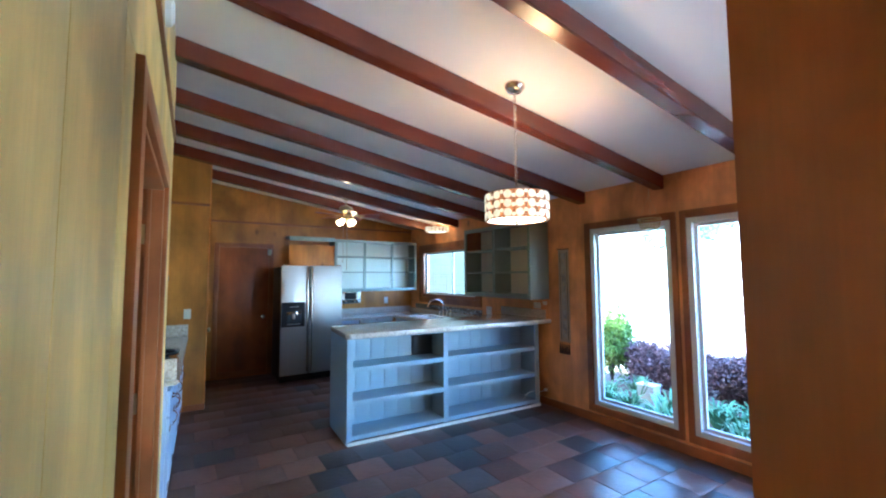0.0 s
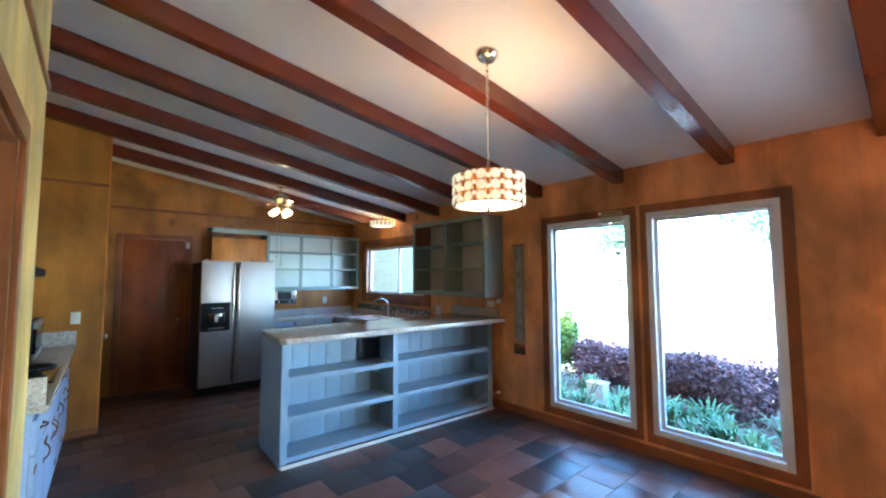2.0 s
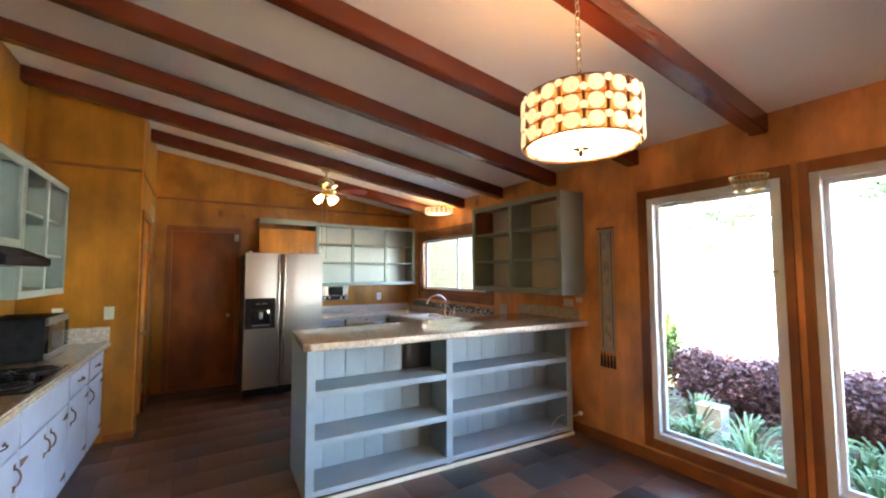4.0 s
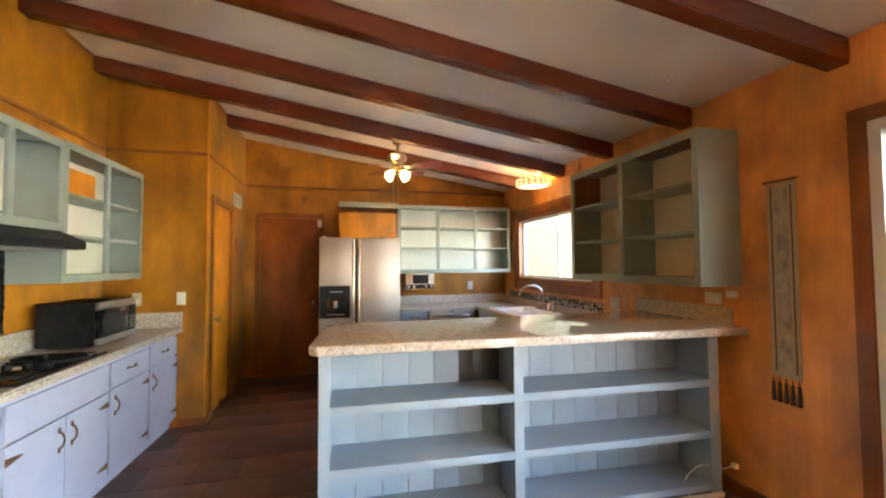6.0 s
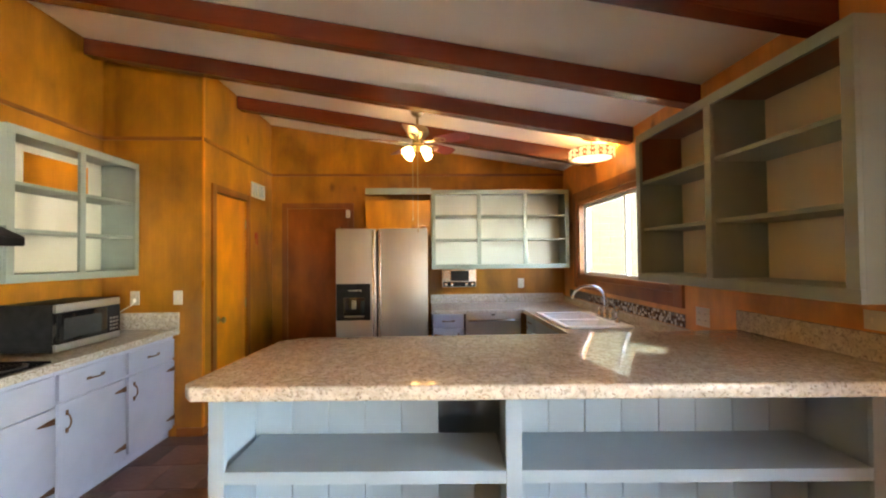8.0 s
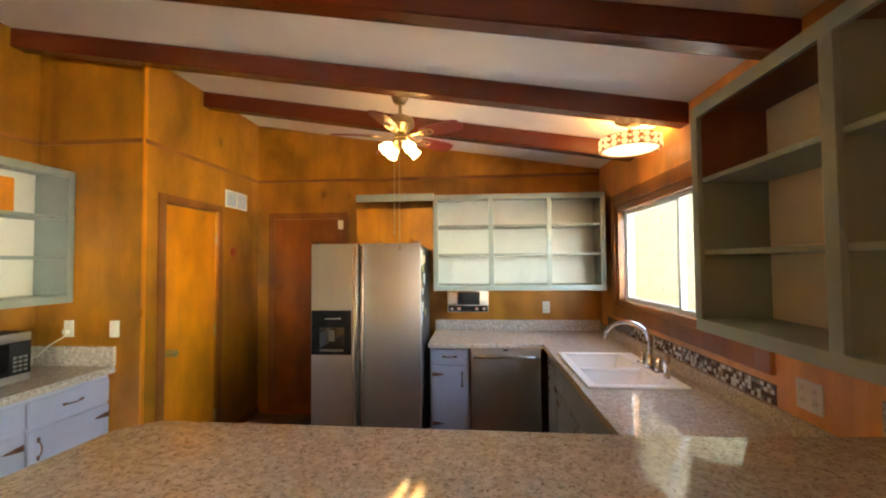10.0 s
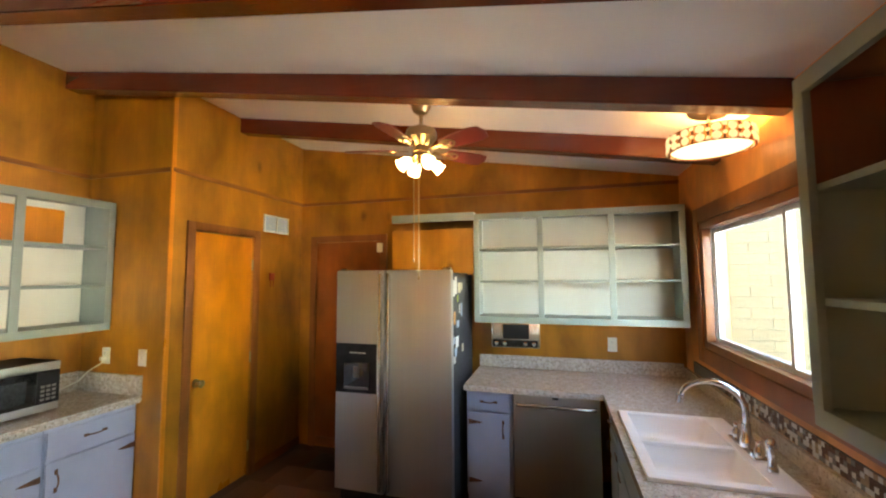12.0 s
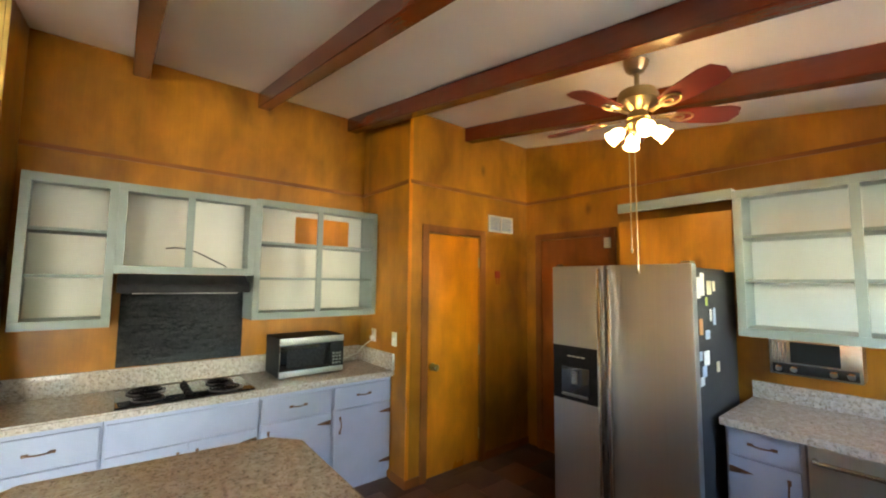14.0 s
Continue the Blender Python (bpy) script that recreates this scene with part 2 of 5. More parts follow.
# ---- building blocks ----
def box(bm, x0, x1, y0, y1, z0, z1, bevel=0.0, m=None):
    made = bmesh.ops.create_cube(bm, size=1.0)["verts"]
    for v in made:
        v.co = Vector(((x0 + x1) / 2 + v.co.x * (x1 - x0), (y0 + y1) / 2 + v.co.y * (y1 - y0), (z0 + z1) / 2 + v.co.z * (z1 - z0)))
    if bevel:
        edges = {e for v in made for e in v.link_edges}
        made = bmesh.ops.bevel(bm, geom=list(edges), offset=bevel, segments=2, profile=0.7, affect="EDGES")["verts"]
    if m is not None:
        bmesh.ops.transform(bm, matrix=m, verts=list({v for v in made}))
    return made


def lathe(bm, profile, center=(0, 0, 0), steps=24, m=None):
    """A turned body: (radius, height) pairs round the z axis, moved by m or to center."""
    m = m or Matrix.Translation(center)
    rings = []
    for r, z in profile:
        if r < 1e-5:
            rings.append([bm.verts.new(m @ Vector((0, 0, z)))])
        else:
            rings.append([bm.verts.new(m @ Vector((r * math.cos(2 * math.pi * i / steps), r * math.sin(2 * math.pi * i / steps), z))) for i in range(steps)])
    for a, b in zip(rings, rings[1:]):
        for i in range(steps):
            j = (i + 1) % steps
            if len(a) == 1 and len(b) > 1:
                bm.faces.new((a[0], b[j], b[i]))
            elif len(b) == 1 and len(a) > 1:
                bm.faces.new((a[i], a[j], b[0]))
            elif len(a) > 1:
                bm.faces.new((a[i], a[j], b[j], b[i]))


def rod(bm, a, b, r, steps=10):
    a, b = Vector(a), Vector(b)
    q = (b - a).to_track_quat("Z", "Y").to_matrix().to_4x4()
    lathe(bm, [(0, 0), (r, 0), (r, (b - a).length), (0, (b - a).length)], steps=steps, m=Matrix.Translation(a) @ q)


def tube(bm, points, r, steps=8):
    """A round bar along a line of points."""
    points = [Vector(p) for p in points]
    rings, side = [], None
    for i, p in enumerate(points):
        d = (points[min(i + 1, len(points) - 1)] - points[max(i - 1, 0)]).normalized()
        if side is None:
            side = d.orthogonal().normalized()
        side = (side - d * side.dot(d)).normalized()
        up = d.cross(side)
        rings.append([bm.verts.new(p + r * (math.cos(2 * math.pi * k / steps) * side + math.sin(2 * math.pi * k / steps) * up)) for k in range(steps)])
    for a, b in zip(rings, rings[1:]):
        for k in range(steps):
            bm.faces.new((a[k], a[(k + 1) % steps], b[(k + 1) % steps], b[k]))
    bm.faces.new(rings[0][::-1])
    bm.faces.new(rings[-1])


def solid(bm, outline, depth):
    """A plate: an outline of points, pushed along a vector."""
    a = [bm.verts.new(Vector(p)) for p in outline]
    b = [bm.verts.new(Vector(p) + Vector(depth)) for p in outline]
    bm.faces.new(a)
    bm.faces.new(b[::-1])
    for i in range(len(a)):
        j = (i + 1) % len(a)
        bm.faces.new((a[j], a[i], b[i], b[j]))


def mesh_of(bm, name, material, smooth=30):
    bmesh.ops.recalc_face_normals(bm, faces=bm.faces)
    me = bpy.data.meshes.new(name)
    bm.to_mesh(me)
    bm.free()
    me.materials.append(material)
    if smooth:
        me.shade_smooth()
        me.set_sharp_from_angle(angle=radians(smooth))
    return me


def thing(name, at, label, category, group="", kind=""):
    ob = new(name)
    ob.location = at
    ob.empty_display_size = 0.05
    return tagged(ob, label, category, group, kind)


def inverse_of(ob):
    m = Matrix.Identity(4)
    while ob:
        m = Matrix.Translation(ob.location) @ m
        ob = ob.parent if ob.parent else None
    return m.inverted()


def part(name, bm, material, parent, label="", smooth=30):
    """One mesh under a thing (or under a part of one), modelled where it stands."""
    ob = new(name, mesh_of(bm, name, material, smooth))
    ob.parent = parent
    if parent.type == "EMPTY":
        ob.matrix_parent_inverse = Matrix.Translation(parent.location).inverted()
    return tagged(ob, label)


def boxes(name, rows, material, parent, bevel=0.003, label=""):
    bm = bmesh.new()
    for r in rows:
        box(bm, *r, bevel=bevel)
    return part(name, bm, material, parent, label)


def structure(name, rows, material, label, category, bevel=0.0):
    bm = bmesh.new()
    for r in rows:
        box(bm, *r, bevel=bevel)
    return tagged(new(name, mesh_of(bm, name, material)), label, category, kind="structure")


# ---- plan, in metres ----
RIGHT, BACK, PANTRY, RETURN, LEFT = 4.36, 7.755, 0.80, 6.26, 0.0
ENTRY, ENTRY_END = 0.50, 3.90          # wall beside the entry, and where it ends
SLOPE, HIGH = 0.157, 3.185              # ceiling: HIGH at x = 0, falling to the windows
COUNTER, LEFT_COUNTER, BAR = 0.885, 0.88, 1.038


def ceil_z(x):
    return HIGH - SLOPE * x


# floor
floor = structure("floor", [(-3.0, RIGHT + 0.1, -3.5, BACK + 0.1, -0.2, -0.004)], GROUT, "dark slate tile floor with grey grout joints", "floor")

# ceiling: one sloping sheet
bm = bmesh.new()
x0, x1 = -3.1, RIGHT + 0.15
solid(bm, [(x0, -3.6, ceil_z(x0)), (x1, -3.6, ceil_z(x1)), (x1, BACK + 0.15, ceil_z(x1)), (x0, BACK + 0.15, ceil_z(x0))], (0, 0, 0.12))
tagged(new("ceiling", mesh_of(bm, "ceiling", CEILING)), "sloping white plaster ceiling between dark beams", "ceiling", kind="structure")

# right wall with its three window openings and a fourth, unseen, added for fill
WIN_A, WIN_B, WIN_Z = (2.597, 3.476), (1.55, 2.462), (0.185, 2.07)
KWIN, KWIN_Z = (5.55, 7.28), (1.19, 2.05)
T = RIGHT + 0.15
top = ceil_z(RIGHT) + 0.1
structure("wall_east", [
    (RIGHT, T, -3.5, -2.35, 0, top), (RIGHT, T, -2.35, -0.25, 0, 0.25), (RIGHT, T, -2.35, -0.25, 2.05, top), (RIGHT, T, -0.25, WIN_B[0], 0, top), (RIGHT, T, WIN_B[0], WIN_A[1], 0, WIN_Z[0]), (RIGHT, T, WIN_B[0], WIN_A[1], WIN_Z[1], top),
    (RIGHT, T, WIN_B[1], WIN_A[0], WIN_Z[0], WIN_Z[1]), (RIGHT, T, WIN_A[1], KWIN[0], 0, top),
    (RIGHT, T, KWIN[0], KWIN[1], 0, KWIN_Z[0]), (RIGHT, T, KWIN[0], KWIN[1], KWIN_Z[1], top), (RIGHT, T, KWIN[1], BACK + 0.12, 0, top)],
    EAST_WOOD, "varnished knotty plywood wall with windows", "wall")
# back wall
structure("wall_north", [(-0.1, RIGHT, BACK, BACK + 0.12, 0, 3.25)], WALL_WOOD, "varnished plywood wall under the sloping ceiling", "wall")
# pantry block
structure("wall_pantry", [
    (PANTRY - 0.12, PANTRY, RETURN, 6.455, 0, 3.2), (PANTRY - 0.12, PANTRY, 7.065, BACK, 0, 3.2), (PANTRY - 0.12, PANTRY, 6.455, 7.065, 2.04, 3.2)],
    WALL_WOOD, "amber varnished plywood wall of the pantry", "wall")
structure("wall_return", [(LEFT, PANTRY - 0.12, RETURN, RETURN + 0.1, 0, 3.25)], WALL_WOOD, "varnished plywood wall beside the counter", "wall")
structure("wall_west", [(LEFT - 0.12, LEFT, ENTRY_END - 0.1, BACK, 0, 3.25)], WALL_WOOD, "varnished plywood wall behind the cabinets", "wall")
# entry wall, beside which the walk begins
DOOR_E = (1.90, 3.115)
structure("wall_entry", [
    (ENTRY - 0.12, ENTRY - 0.012, -3.5, DOOR_E[0], 0, 3.2), (ENTRY - 0.12, ENTRY - 0.012, DOOR_E[1], ENTRY_END, 0, 3.2),
    (ENTRY - 0.12, ENTRY - 0.012, DOOR_E[0], DOOR_E[1], 2.03, 3.2), (LEFT, ENTRY - 0.12, ENTRY_END - 0.1, ENTRY_END, 0, 3.25)],
    WALL_WOOD, "plank-clad wall beside the entry", "wall")
structure("wall_closet", [(-1.0, -0.9, -3.5, ENTRY_END - 0.1, 0, 3.4), (-1.0, ENTRY - 0.12, 1.2, 1.3, 0, 3.4)], WALL_WOOD, "plain wall inside the side room", "wall")
# partition on the other side of the entry
structure("wall_partition", [(1.355, 2.1, -0.9, 0.89, 0, 2.99)], PARTITION_WOOD, "varnished plywood partition with a knot, shade in its brown", "wall")
# walls that close the room behind
structure("wall_south", [(ENTRY - 0.12, RIGHT + 0.1, -3.6, -3.5, 0, 3.2)], WALL_WOOD, "plain plywood wall behind the entry", "wall")

# beams
for i, y in enumerate([-2.35, -1.52, -0.69, 0.14, 0.97, 1.80, 2.645, 3.53, 4.42, 5.25, 6.06, 6.865]):
    x0 = LEFT if 4.0 < y < 6.2 else (PANTRY if y > 6.2 else ENTRY)
    bm = bmesh.new()
    z, yl = ceil_z, y + (0.055 if y < 4 else 0.0)      # the front beams run a little askew
    solid(bm, [(x0, yl, z(x0)), (RIGHT, y, z(RIGHT)), (RIGHT, y, z(RIGHT) - 0.13), (x0, yl, z(x0) - 0.13)], (0, 0.10, 0))
    bmesh.ops.bevel(bm, geom=list(bm.edges), offset=0.006, segments=2, affect="EDGES")
    tagged(new("ceiling_beam", mesh_of(bm, "ceiling_beam", BEAM_WOOD)), "dark red-brown stained ceiling beam", "beam", "ceiling beams", "structure")

# mouldings: picture rail at 2.44 m, baseboards, corner boards
structure("trim_rail_west", [(LEFT, LEFT + 0.014, ENTRY_END, RETURN, 2.435, 2.465)], TRIM_Y, "thin stained rail moulding", "trim", 0.003)
structure("trim_rail_return", [(LEFT, PANTRY, RETURN - 0.014, RETURN, 2.435, 2.465)], TRIM_X, "thin stained rail moulding", "trim", 0.003)
structure("trim_rail_pantry", [(PANTRY, PANTRY + 0.014, RETURN, BACK, 2.435, 2.465)], TRIM_Y, "thin stained rail moulding", "trim", 0.003)
structure("trim_rail_north", [(PANTRY + 0.014, RIGHT, BACK - 0.014, BACK, 2.435, 2.465)], TRIM_X, "thin stained rail moulding", "trim", 0.003)
structure("trim_rail_entry", [(ENTRY, ENTRY + 0.016, -3.5, ENTRY_END, 2.50, 2.53)], TRIM_Y, "thin stained rail moulding", "trim", 0.003)
structure("baseboard_east", [(RIGHT - 0.018, RIGHT, 0.98, 4.298, 0, 0.085)], TRIM_Y, "dark stained baseboard", "baseboard", 0.004)
structure("baseboard_pantry", [(PANTRY, PANTRY + 0.014, RETURN, 6.39, 0, 0.07), (PANTRY, PANTRY + 0.014, 7.13, BACK, 0, 0.07)], TRIM_Y, "stained baseboard", "baseboard", 0.004)
structure("baseboard_return", [(0.60, PANTRY + 0.014, RETURN - 0.014, RETURN, 0, 0.07)], TRIM_X, "stained baseboard", "baseboard", 0.004)
structure("baseboard_partition", [(1.355, 2.1, 0.89, 0.904, 0, 0.085)], TRIM_X, "dark stained baseboard", "baseboard", 0.004)
structure("trim_corner", [(PANTRY, PANTRY + 0.012, RETURN - 0.012, RETURN + 0.02, 0.07, 3.02)], DOOR_WOOD, "pale corner board of the pantry", "trim", 0.002)


# ---- windows ----
def window(name, y0, y1, z0, z1, label, meeting=None, casing=0.07, frame=0.05, near=0, far=0, lining=0.0):
    w = thing(name, (RIGHT, (y0 + y1) / 2, z0), label, "window", kind="structure")
    c, f = casing, frame
    cn, cf = near or c, far or c
    # stained casing proud of the wall, then the white frame in the opening
    boxes("window_casing", [(RIGHT - 0.022, RIGHT - 0.001, y0 - cn, y0, z0 - c, z1 + c), (RIGHT - 0.022, RIGHT - 0.001, y1, y1 + cf, z0 - c, z1 + c),
                            (RIGHT - 0.022, RIGHT - 0.001, y0, y1, z1, z1 + c), (RIGHT - 0.022, RIGHT - 0.001, y0, y1, z0 - c, z0)], TRIM_WOOD, w, 0.004, "dark stained casing")
    boxes("window_frame", [(RIGHT - 0.012 + lining, RIGHT + 0.09, y0, y0 + f, z0, z1), (RIGHT - 0.012 + lining, RIGHT + 0.09, y1 - f, y1, z0, z1),
                           (RIGHT - 0.012 + lining, RIGHT + 0.09, y0 + f, y1 - f, z1 - f, z1), (RIGHT - 0.012 + lining, RIGHT + 0.09, y0 + f, y1 - f, z0, z0 + f)], FRAME_WHITE, w, 0.006, "white vinyl frame")
    if lining:
        a0, a1 = RIGHT - 0.012, RIGHT - 0.013 + lining
        boxes("jamb_lining", [(a0, a1, y0, y0 + f, z0, z1), (a0, a1, y1 - f, y1, z0, z1), (a0, a1, y0 + f, y1 - f, z1 - f, z1), (a0, a1, y0 + f, y1 - f, z0, z0 + f)], TRIM_Y, w, 0.003, "stained wooden lining")
    s = 0.028
    halves = [(y0 + f, y1 - f)] if meeting is None else [(y0 + f, meeting), (meeting, y1 - f)]
    for k, (a, b) in enumerate(halves):
        x = RIGHT + 0.035 + 0.02 * k
        boxes("sash", [(x, x + 0.03, a, a + s, z0 + f, z1 - f), (x, x + 0.03, b - s, b, z0 + f, z1 - f), (x, x + 0.03, a + s, b - s, z1 - f - s, z1 - f), (x, x + 0.03, a + s, b - s, z0 + f, z0 + f + s)], FRAME_WHITE, w, 0.004)
        pane = boxes("pane", [(x + 0.012, x + 0.016, a + s, b - s, z0 + f + s, z1 - f - s)], GLASS, w, 0)
        pane.visible_shadow = False
    return w


window("window_1", *WIN_A, *WIN_Z, "tall fixed picture window with a white frame", near=0.049)
window("window_2", *WIN_B, *WIN_Z, "tall wide picture window with a white frame", far=0.049)
# unseen window, added only to let fill light into the room
window("window_fill", -2.35, -0.25, 0.25, 2.05, "unseen wide window with a white frame, added for fill light")
window("window_3", *KWIN, *KWIN_Z, "sliding kitchen window with a white frame above the sink", meeting=6.31, casing=0.10, lining=0.055)


# ---- doors ----
def casing(name, axis, at, a, b, z, width=0.065, out=0.018, label="stained door casing"):
    """A door's casing on a wall: axis x (wall facing x) or y."""
    rows = []
    for lo, hi, zl, zh in ((a - width, a, 0, z + width), (b, b + width, 0, z + width), (a, b, z, z + width)):
        rows.append((at, at + out, lo, hi, zl, zh) if axis == "x" else (lo, hi, at - out, at, zl, zh))
    return structure(name, rows, TRIM_WOOD, label, "trim", 0.004)


def knob(parent, at, direction, material=BRASS):
    d = Vector(direction)
    m = Matrix.Translation(at) @ d.to_track_quat("Z", "Y").to_matrix().to_4x4()
    bm = bmesh.new()
    lathe(bm, [(0, 0), (0.032, 0), (0.03, 0.008), (0.012, 0.012), (0.011, 0.035), (0.026, 0.045), (0.028, 0.058), (0.018, 0.068), (0, 0.07)], m=m, steps=20)
    part("door_knob", bm, material, parent, "round metal knob")


# pantry door
casing("trim_pantry_door", "x", PANTRY, 6.455, 7.065, 2.04)
d = thing("door_1", (PANTRY - 0.05, 6.745, 0), "closed amber flush veneer pantry door", "door", kind="structure")
boxes("door_leaf", [(PANTRY - 0.05, PANTRY - 0.012, 6.46, 7.06, 0.012, 2.035)], DOOR_WOOD, d)
knob(d, (PANTRY - 0.012, 6.525, 0.905), (1, 0, 0))
for z in (0.25, 1.0, 1.80):
    bm = bmesh.new()
    rod(bm, (PANTRY - 0.004, 7.062, z - 0.045), (PANTRY - 0.004, 7.062, z + 0.045), 0.007)
    part("hinge", bm, BRASS, d)
# back door: leaf set on the wall inside its casing, its shade in DARK_DOOR's colour
casing("trim_back_door", "y", BACK, 0.99, 1.715, 2.045)
d = thing("door_2", (1.33, BACK, 0), "closed flush veneer back door, shade put into its brown", "door", kind="structure")
boxes("door_leaf", [(0.995, 1.71, BACK - 0.010, BACK - 0.001, 0.012, 2.04)], DARK_DOOR, d)
boxes("kick_rail", [(1.01, 1.69, BACK - 0.018, BACK - 0.010, 0.03, 0.10)], TRIM_X, d)
knob(d, (1.64, BACK - 0.010, 0.93), (0, -1, 0), NICKEL)
lk = boxes("door_alarm", [(1.69, 1.74, BACK - 0.05, BACK - 0.02, 1.93, 2.02)], PLATE, d, 0.006, "small ivory alarm contact")
# side room door, standing open inwards
casing("trim_entry_door", "x", ENTRY, DOOR_E[0], DOOR_E[1], 2.03, 0.085, 0.02, "stained door casing beside the entry")
structure("trim_entry_jamb", [(ENTRY - 0.12, ENTRY, DOOR_E[0], DOOR_E[0] + 0.02, 0, 2.03), (ENTRY - 0.12, ENTRY, DOOR_E[1] - 0.02, DOOR_E[1], 0, 2.03), (ENTRY - 0.12, ENTRY, DOOR_E[0] + 0.02, DOOR_E[1] - 0.02, 2.01, 2.03),
                              (ENTRY - 0.068, ENTRY - 0.05, DOOR_E[1] - 0.034, DOOR_E[1] - 0.02, 0, 2.01)], TRIM_WOOD, "stained door jamb with brass hinges", "trim", 0.002)
d = thing("door_3", (ENTRY - 0.13, DOOR_E[1] - 0.04, 0), "dark stained door standing open into the side room", "door", kind="structure")
boxes("door_leaf", [(ENTRY - 0.95, ENTRY - 0.125, DOOR_E[1] - 0.06, DOOR_E[1] - 0.024, 0.012, 2.0)], DARK_DOOR, d)
for z in (0.95, 1.78):
    boxes("hinge", [(ENTRY - 0.118, ENTRY - 0.072, DOOR_E[1] - 0.0235, DOOR_E[1] - 0.0195, z - 0.05, z + 0.05)], BRASS, d, 0.002, "brass butt hinge")

# ---- peninsula ----
BASE_F, BASE_B, BASE_L = 4.298, 4.93, 1.888
p = thing("bookcase_peninsula", (3.1, 4.6, 0), "grey-blue painted open shelf unit forming the peninsula front", "shelf unit")
zt = BAR - 0.05
boxes("end_panel", [(BASE_L, BASE_L + 0.022, BASE_F + 0.02, BASE_B, 0.0, zt)], GREY_PAINT, p)
boxes("end_panel", [(4.225, 4.265, BASE_F + 0.02, BASE_B, 0.0, zt)], GREY_PAINT, p)
for k in range(15):
    a, b = 1.91 + 0.154 * k + 0.0015, min(1.91 + 0.154 * (k + 1) - 0.0015, 4.225)
    boxes("back_board", [(a, b, 4.60, 4.612, 0.05, 0.66 if k in (5, 6) else zt)], GREY_PAINT, p, 0.003)
boxes("rear_panel", [(1.91, 4.225, BASE_B - 0.02, BASE_B, 0.0, zt)], GREY_PAINT, p)
for x in (BASE_L, 2.92, 4.18):
    boxes("stile", [(x, x + (0.055 if x < 4 else 0.07), BASE_F, BASE_F + 0.02, 0.035, zt)], GREY_PAINT, p, 0.004)
boxes("divider", [(2.938, 2.96, BASE_F + 0.02, 4.60, 0.05, zt)], GREY_PAINT, p)
for x0, x1 in ((1.935, 2.92), (2.975, 4.18)):
    for z in (0.085, 0.40, 0.71):
        boxes("shelf", [(x0, x1, BASE_F + 0.001, 4.60, z - 0.045 if z > 0.1 else 0.045, z)], GREY_PAINT, p, 0.004)
boxes("top_rail", [(1.935, 2.92, BASE_F, BASE_F + 0.018, zt - 0.02, zt), (2.975, 4.18, BASE_F, BASE_F + 0.018, zt - 0.02, zt)], GREY_PAINT, p)
boxes("plinth", [(BASE_L + 0.01, 4.26, BASE_F - 0.006, BASE_F + 0.01, 0.0, 0.03)], SHELF_BACK, p, 0.004, "pale quarter-round strip at the floor")
# the whole unit stands a little askew to the walls
turn = Matrix.Translation((BASE_L, BASE_F, 0)) @ Matrix.Rotation(radians(-2.8), 4, "Z") @ Matrix.Translation((-BASE_L, -BASE_F, 0))
p.matrix_world = turn @ Matrix.Translation(p.location)
# raised bar top with clipped corners, askew too
def slab(name, outline, z0, z1, label):
    bm = bmesh.new()
    solid(bm, [(x, y, z0) for x, y in outline], (0, 0, z1 - z0))
    bmesh.ops.bevel(bm, geom=[e for e in bm.edges], offset=0.012, segments=3, profile=0.6, affect="EDGES")
    return tagged(new(name, mesh_of(bm, name, GRANITE)), label, "countertop")
slab("bar_top", [(1.885, 4.19), (4.356, 4.07), (4.356, 4.99), (3.68, 4.945), (2.01, 4.985), (1.91, 4.90), (1.845, 4.235)], BAR - 0.05, BAR, "thick polished speckled granite bar top with clipped corners")
tagged(structure("bar_splash", [(4.335, 4.359, 4.165, 4.985, BAR, BAR + 0.105)], GRANITE, "low granite upstand on the wall", "backsplash", 0.004), kind="structure")

# ---- kitchen counters ----
SF = 3.67
bm = bmesh.new()
zc0 = COUNTER - 0.04
SINK = (3.71, 4.245, 5.89, 6.715)
def slab_rows(name, rows, label):
    bm = bmesh.new()
    for r in rows:
        box(bm, *r)
    bmesh.ops.remove_doubles(bm, verts=bm.verts, dist=0.0005)
    return tagged(new(name, mesh_of(bm, name, GRANITE, 20)), label, "countertop")
slab_rows("countertop", [(SF, RIGHT - 0.003, 5.0, SINK[2] + 0.03, zc0, COUNTER), (SF, SINK[0] + 0.03, SINK[2] + 0.03, SINK[3] - 0.03, zc0, COUNTER), (SINK[1] - 0.03, RIGHT - 0.003, SINK[2] + 0.03, SINK[3] - 0.03, zc0, COUNTER),
          (SF, RIGHT - 0.003, SINK[3] - 0.03, BACK - 0.003, zc0, COUNTER), (2.70, SF, 7.07, BACK - 0.003, zc0, COUNTER)], "L-shaped polished speckled granite countertop")
structure("backsplash_north", [(2.70, RIGHT - 0.026, BACK - 0.025, BACK - 0.003, COUNTER, COUNTER + 0.105)], GRANITE, "granite upstand behind the counter", "backsplash", 0.003)
structure("backsplash_east", [(RIGHT - 0.025, RIGHT - 0.003, 5.0, BACK - 0.003, COUNTER, COUNTER + 0.075)], GRANITE, "granite upstand under the mosaic", "backsplash", 0.003)
bm = bmesh.new()
solid(bm, [(LEFT + 0.003, ENTRY_END + 0.003, LEFT_COUNTER - 0.045), (0.582, ENTRY_END + 0.003, LEFT_COUNTER - 0.045), (0.628, RETURN - 0.003, LEFT_COUNTER - 0.045), (LEFT + 0.003, RETURN - 0.003, LEFT_COUNTER - 0.045)], (0, 0, 0.045))
bmesh.ops.bevel(bm, geom=list(bm.edges), offset=0.01, segments=2, affect="EDGES")
